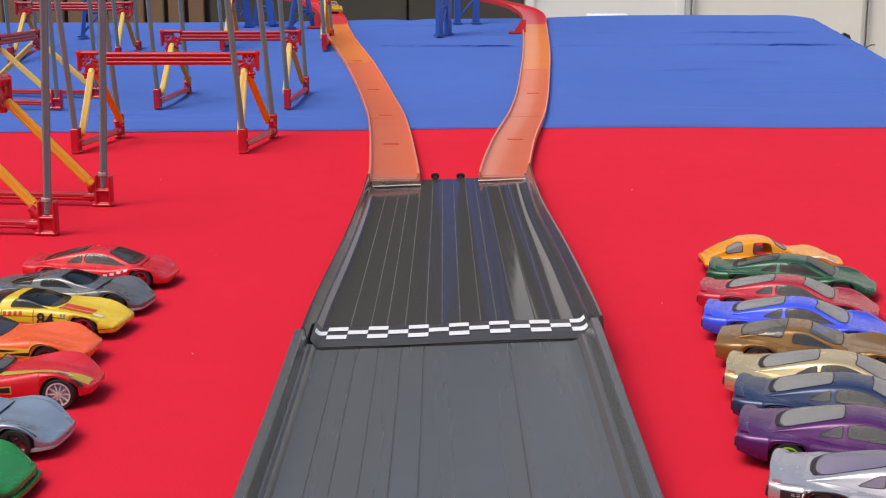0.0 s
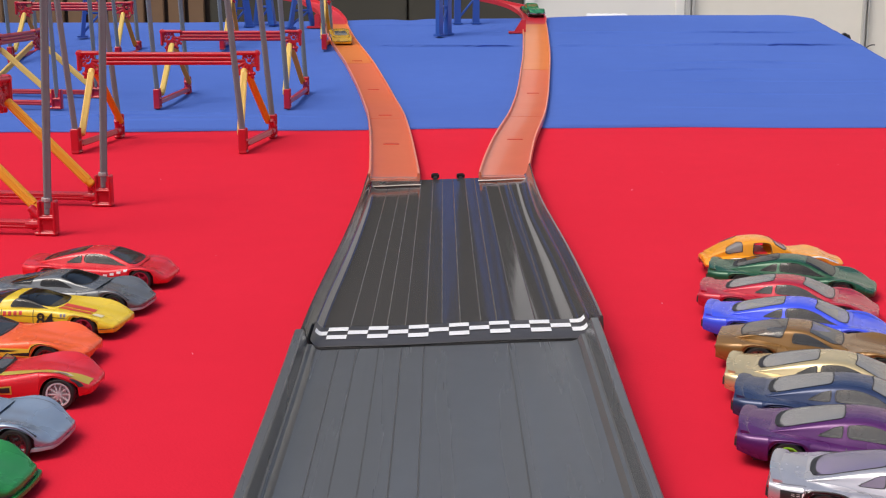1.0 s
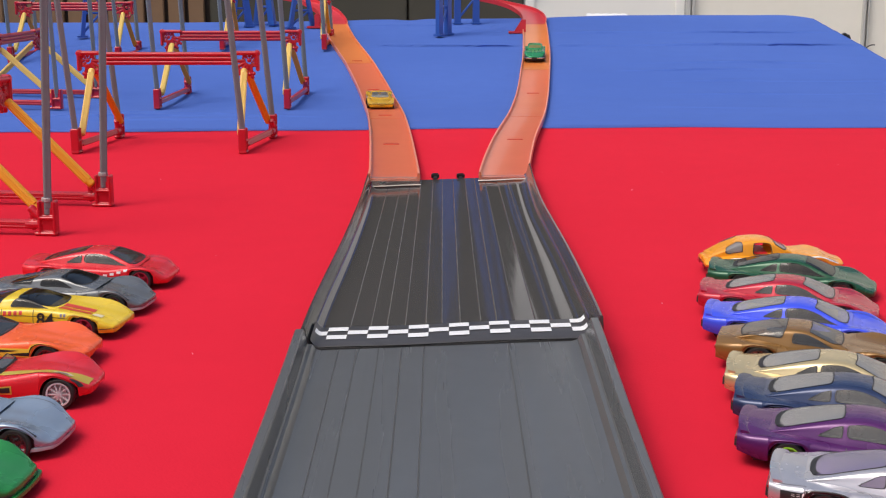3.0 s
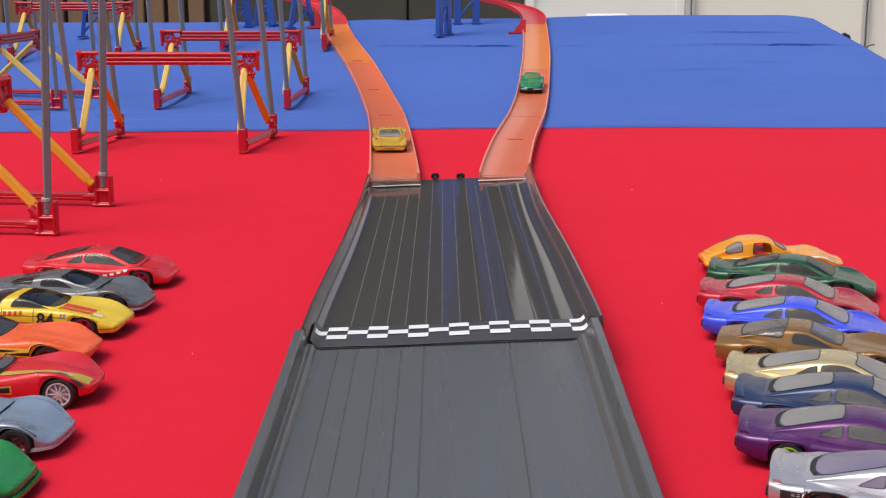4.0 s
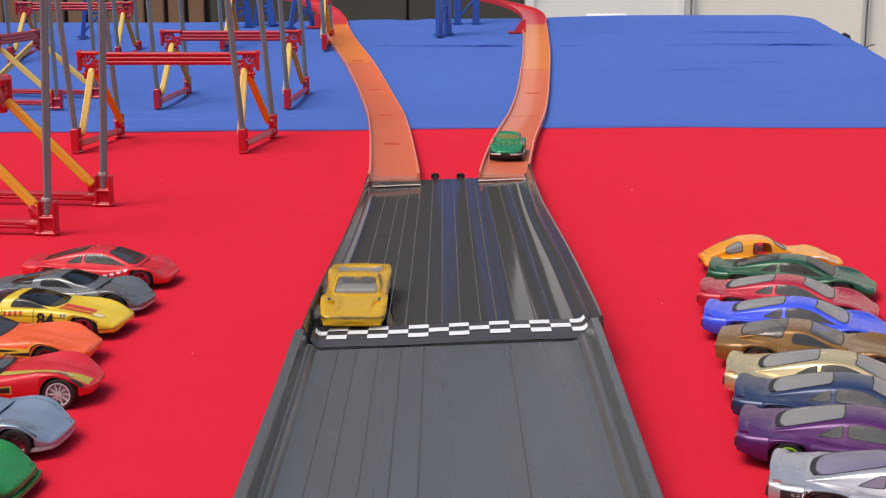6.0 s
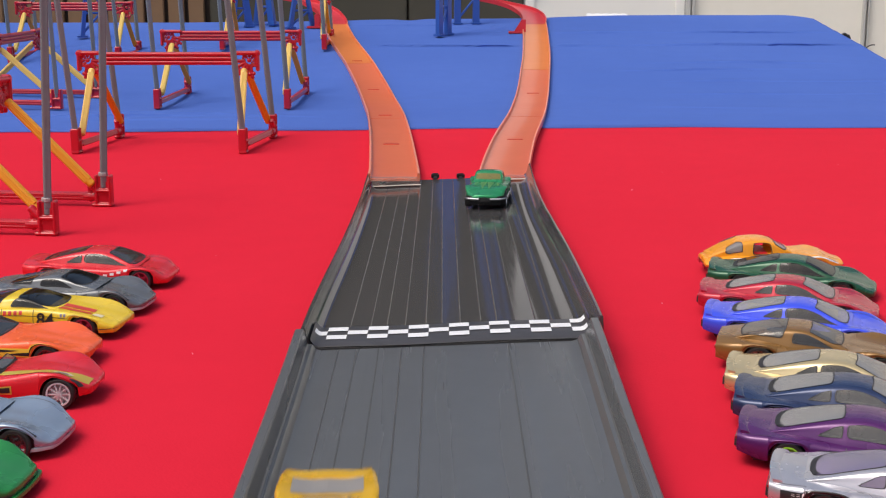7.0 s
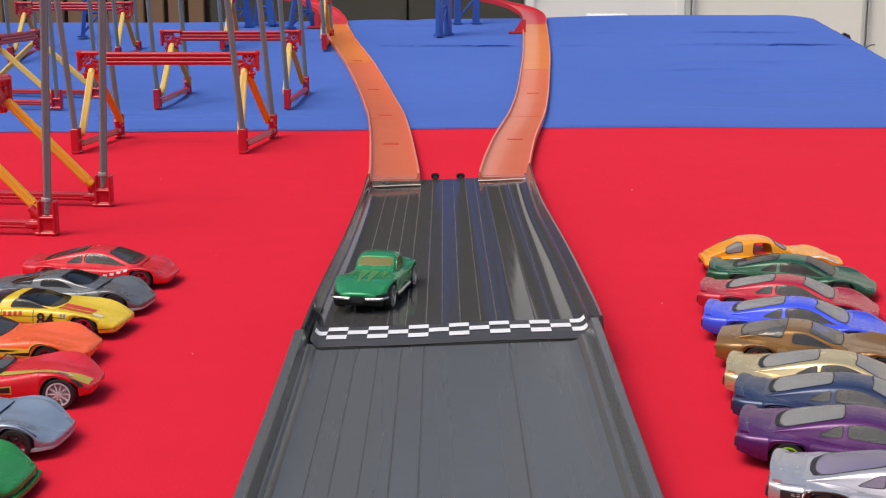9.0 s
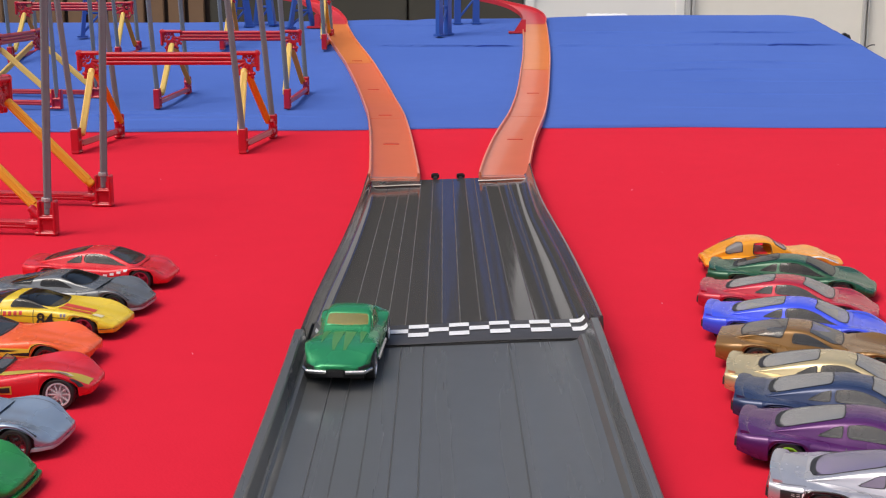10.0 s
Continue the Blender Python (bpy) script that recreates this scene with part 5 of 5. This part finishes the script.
# ---- small things ----
def build_small_things():
    slip = Shape().grid([[(0.222 + 0.0045 * i, 2.126, 0.064), (0.222 + 0.0045 * i, 2.130, 0.0672 + 0.0008 * math.sin(i * 2.1)), (0.222 + 0.0045 * i, 2.137, 0.0665)] for i in range(15)])
    tagged(part("paper_slip", slip, PAPER), "crumpled slip of white paper at the cloth's back edge", "paper")
    rng = random.Random(5)
    fluff = Shape()
    for x, y in ((0.175, 0.665), (0.128, 0.905), (-0.066, 0.365), (0.30, 1.02), (0.24, 0.86), (-0.12, 0.70), (-0.10, 0.52), (0.10, 0.60), (0.16, 0.98), (-0.20, 0.95), (0.36, 1.10)):
        d = Vector((rng.uniform(-1, 1), rng.uniform(-1, 1), 0)).normalized() * rng.uniform(0.0003, 0.0007)
        fluff.rod(Vector((x, y, 0.0008)) - d, Vector((x, y, 0.0010)) + d * 0.6, 0.00010, 5)
    tagged(part("lint", fluff, PAPER), "white lint specks on the red cloth", "lint", kind="stuff")
    clamp = thing("cloth_clip", "small black spring clip holding the cloth", "clip", at=pose(0.568, 1.945, 0.040, 0, -25, 0))
    part("jaw", Shape().box((0, 0, 0.004), (0.013, 0.010, 0.005), 0.0012), CLIP_BLACK, clamp)
    part("jaw", Shape().box((0.006, 0, -0.001), (0.006, 0.012, 0.008), 0.001), CLIP_BLACK, clamp)
    wire = thing("cable_end", "thin curved black cable end over the cloth's edge", "cable")
    pts = smooth_line([(0.566, 1.86, 0.0275), (0.572, 1.86, 0.0290), (0.576, 1.86, 0.0330), (0.581, 1.86, 0.0360), (0.587, 1.86, 0.0365)])
    s = Shape()
    for a, b in zip(pts, pts[1:]):
        s.rod(a, b, 0.0008, 8)
    part("cable", s, CLIP_BLACK, wire)


# ---- the two racing cars ----
def build_racers():
    gold = paint("yellow_gold_metallic", (0.82, 0.47, 0.015), 0.38)
    rc = race_car()
    # plain grey in place of the reflection in the rear window
    WINDOW_SHEEN = material("grey_window_sheen", (0.26, 0.25, 0.24), 0.35, vary=0.15, scale=300)
    yellow = toy_car(rc, gold, "golden yellow racing car toy with a loop rear wing, rolling", pose(0, 0, 0), CLEAR, "five", group="racing toy cars", inside=material("pale_interior", (0.42, 0.42, 0.40), 0.6), rim_mat=CHASSIS, lamps=False, gasket=gold)
    wing = smooth_line([(-0.021, -0.0133, 0.0110), (-0.026, -0.0131, 0.0119), (-0.0290, -0.0110, 0.0123), (-0.0302, 0.0, 0.0124), (-0.0290, 0.0110, 0.0123), (-0.026, 0.0131, 0.0119), (-0.021, 0.0133, 0.0110)], 6)
    rows = [[p + Vector(o) for o in ((-0.0021, 0, -0.0002), (-0.0017, 0, 0.0007), (0.0017, 0, 0.0005), (0.0021, 0, -0.0004), (0, 0, -0.0009))] for p in wing]
    part("rear_wing", Shape().grid(rows, close=True, caps=True), gold, yellow)
    for s in (-1, 1):
        part("headlight_cover", Shape().box((0.0222, s * 0.0100, 0.0092), (0.0050, 0.0046, 0.0014), 0.0006, m=pose(0, 0, 0, 0, 0, 0)), gold, yellow)
        part("rear_window_sheen", rc.patch(-27.5, -17.5, 6.6, 9.0, s, up=0.1), WINDOW_SHEEN, yellow, "grey patch for the rear window's reflection inside the wing loop")
        part("bonnet_ridge", rc.patch(13, 31, 7.2, 7.7, s, up=0.35, taper=lambda u: 0.3 + 0.7 * math.sin(math.pi * u)), gold, yellow)
    part("front_lip", Shape().box((0.0345, 0, 0.0036), (0.004, 0.0235, 0.0012), 0.0005), gold, yellow)
    nose_strip("grille_slot", rc, 6.0, 6.5, 0.30, CHASSIS, yellow, "dark grille slot")
    green_paint = paint("bright_green_metallic", (0.02, 0.27, 0.10), 0.35)
    cl = classic(66, 26.0, 18.9, True)
    green = toy_car(cl, green_paint, "green sixties hard-top sports car toy with chrome bumpers, rolling", pose(0, 0, 0), AMBER_PANE, "five", gasket=green_paint, group="racing toy cars", inside=material("tan_interior", (0.60, 0.50, 0.24), 0.6), lamps=False)
    flame = material("gold_flame_print", (0.085, 0.27, 0.075), 0.35, metal=0.2)
    for s in (-1, 1):
        part("flame_print", cl.patch(9, 26, 8.0, 8.95, s, taper=lambda u: 1 - 0.8 * u), flame, green)
        part("flame_print", cl.patch(8, 21, 6.9, 7.7, s, taper=lambda u: 1 - 0.9 * u), flame, green)
        part("flank_print", cl.patch(-8, 10, 1.6, 3.4, s, taper=lambda u: 0.3 + 0.7 * u), flame, green)
        part("bumper", Shape().rod((0.0350, s * 0.0032, 0.0066), (0.0346, s * 0.0102, 0.0068), 0.0007, 10).rod((0.0346, s * 0.0102, 0.0068), (0.0305, s * 0.0122, 0.0068), 0.0006, 10), CHROME, green, "chrome bumper half")
        part("side_pipe", Shape().rod((-0.010, s * 0.0122, 0.0044), (0.013, s * 0.0122, 0.0044), 0.0009, 10), CHROME, green, "chrome side pipe")
    nose_strip("grille_slot", cl, 6.9, 8.3, 0.10, CHASSIS, green, "dark grille slot above the bumper")
    part("plate", Shape().box((0.0350, 0, 0.0062), (0.001, 0.0062, 0.0028), 0.0004), CHASSIS, green, "dark grille plate")
    part("bumper", Shape().box((-0.0336, 0, 0.0075), (0.0012, 0.020, 0.0014), 0.0004), CHROME, green)
    return yellow, green


def ride(fx, fy, heading, length, base=0.020):
    """Pose of a car whose nose is at (fx, fy) and which heads that many degrees to the side of straight on."""
    a = radians(heading)
    fwd = Vector((-math.sin(a), -math.cos(a), 0))
    c = Vector((fx, fy, 0)) - fwd * length / 2
    p, q = c + fwd * base, c - fwd * base
    p.z, q.z = ride_z(p.x, p.y) + 0.0003, ride_z(q.x, q.y) + 0.0003
    c.z = (p.z + q.z) / 2
    f = (p - q).normalized()
    left = Vector((0, 0, 1)).cross(f).normalized()
    up = f.cross(left)
    m = Matrix((f, left, up)).transposed().to_4x4()
    m.translation = c
    return m


YELLOW_START = [(0.0, -0.1735, 2.118, 0.0690, -16), (0.25, -0.166, 2.045, 0.0590, -12)]
YELLOW_RUN = [(0.5, -0.152, 1.950, -8), (1.0, -0.1345, 1.832, -9), (1.5, -0.118, 1.742, -9), (2.0, -0.0955, 1.637, -9), (2.5, -0.0760, 1.505, -8), (3.0, -0.062, 1.360, -5), (3.4, -0.0525, 1.240, -4), (3.8, -0.0455, 1.122, -3), (4.1, -0.040, 1.022, -2), (4.5, -0.0360, 0.915, 0), (4.7, -0.0362, 0.857, 1), (5.0, -0.0372, 0.762, 2), (5.5, -0.0388, 0.640, 3), (5.7, -0.0388, 0.593, 2), (6.2, -0.0340, 0.474, -1), (6.8, -0.0292, 0.330, -3), (7.0, -0.0276, 0.281, -3), (7.4, -0.0265, 0.190, -2), (8.0, -0.025, 0.085, -1), (9.0, -0.025, 0.005, 0), (10.0, -0.025, 0.0, 0)]
GREEN_START = [(0.0, -0.060, 2.152, 0.1080, -88), (0.2, 0.012, 2.154, 0.0960, -88), (0.4, 0.075, 2.152, 0.0842, -80), (0.6, 0.1045, 2.142, 0.0780, -64), (0.8, 0.128, 2.118, 0.0685, -40), (1.0, 0.1365, 2.105, 0.0630, -12)]
GREEN_RUN = [(1.3, 0.1335, 2.022, 2), (1.6, 0.1305, 1.963, 3), (2.0, 0.127, 1.888, 3), (2.5, 0.1215, 1.800, 4), (3.2, 0.1105, 1.660, 5), (4.0, 0.0965, 1.497, 6), (4.5, 0.0825, 1.345, 7), (5.0, 0.0690, 1.222, 7), (5.5, 0.0575, 1.120, 6), (5.7, 0.0530, 1.073, 6), (6.2, 0.0430, 0.965, 6), (6.8, 0.0300, 0.845, 6), (7.0, 0.0250, 0.803, 6), (7.5, 0.0130, 0.725, 8), (8.0, -0.0005, 0.662, 11), (8.5, -0.0192, 0.604, 13), (9.0, -0.0355, 0.550, 11), (9.5, -0.0366, 0.497, 6), (10.0, -0.0372, 0.453, 4)]


def rolling(car, start, run, length):
    """Keys a car: first on the red curve (centre, height, heading), then by its nose on the tracks."""
    rows = []
    for t, x, y, z, heading in start:
        rows.append((t, pose(x, y, z + 0.0019, 0, 4, -90 - heading)))
    rows += [(t, ride(x, y, heading, length)) for t, x, y, heading in run]
    walk(car, rows)
    # wheels turn with the distance rolled
    times = [k / FPS for k in range(301)]
    dist, at = [0.0], [p[1].translation for p in rows]
    for a, b in zip(at, at[1:]):
        dist.append(dist[-1] + (b - a).length)
    for w in [c for c in car.children if c.name.startswith("wheel")]:
        home, r = w.matrix_basis.copy(), w.location.z
        flip = -1 if abs(home.to_euler().z) > 1 else 1
        keys = []
        for t in times:
            d = float(np.interp(t, [p[0] for p in rows], dist))
            keys.append((t, home @ Matrix.Rotation(flip * d / r, 4, "Y")))
        walk(w, keys)


def motions():
    rolling(YELLOW_CAR, YELLOW_START, YELLOW_RUN, 0.070)
    rolling(GREEN_CAR, GREEN_START, GREEN_RUN, 0.067)


build_setting()
build_platform()
build_black_track()
build_orange_tracks()
build_trestles()
build_frames()
build_parked_cars()
YELLOW_CAR, GREEN_CAR = build_racers()
build_small_things()
motions()
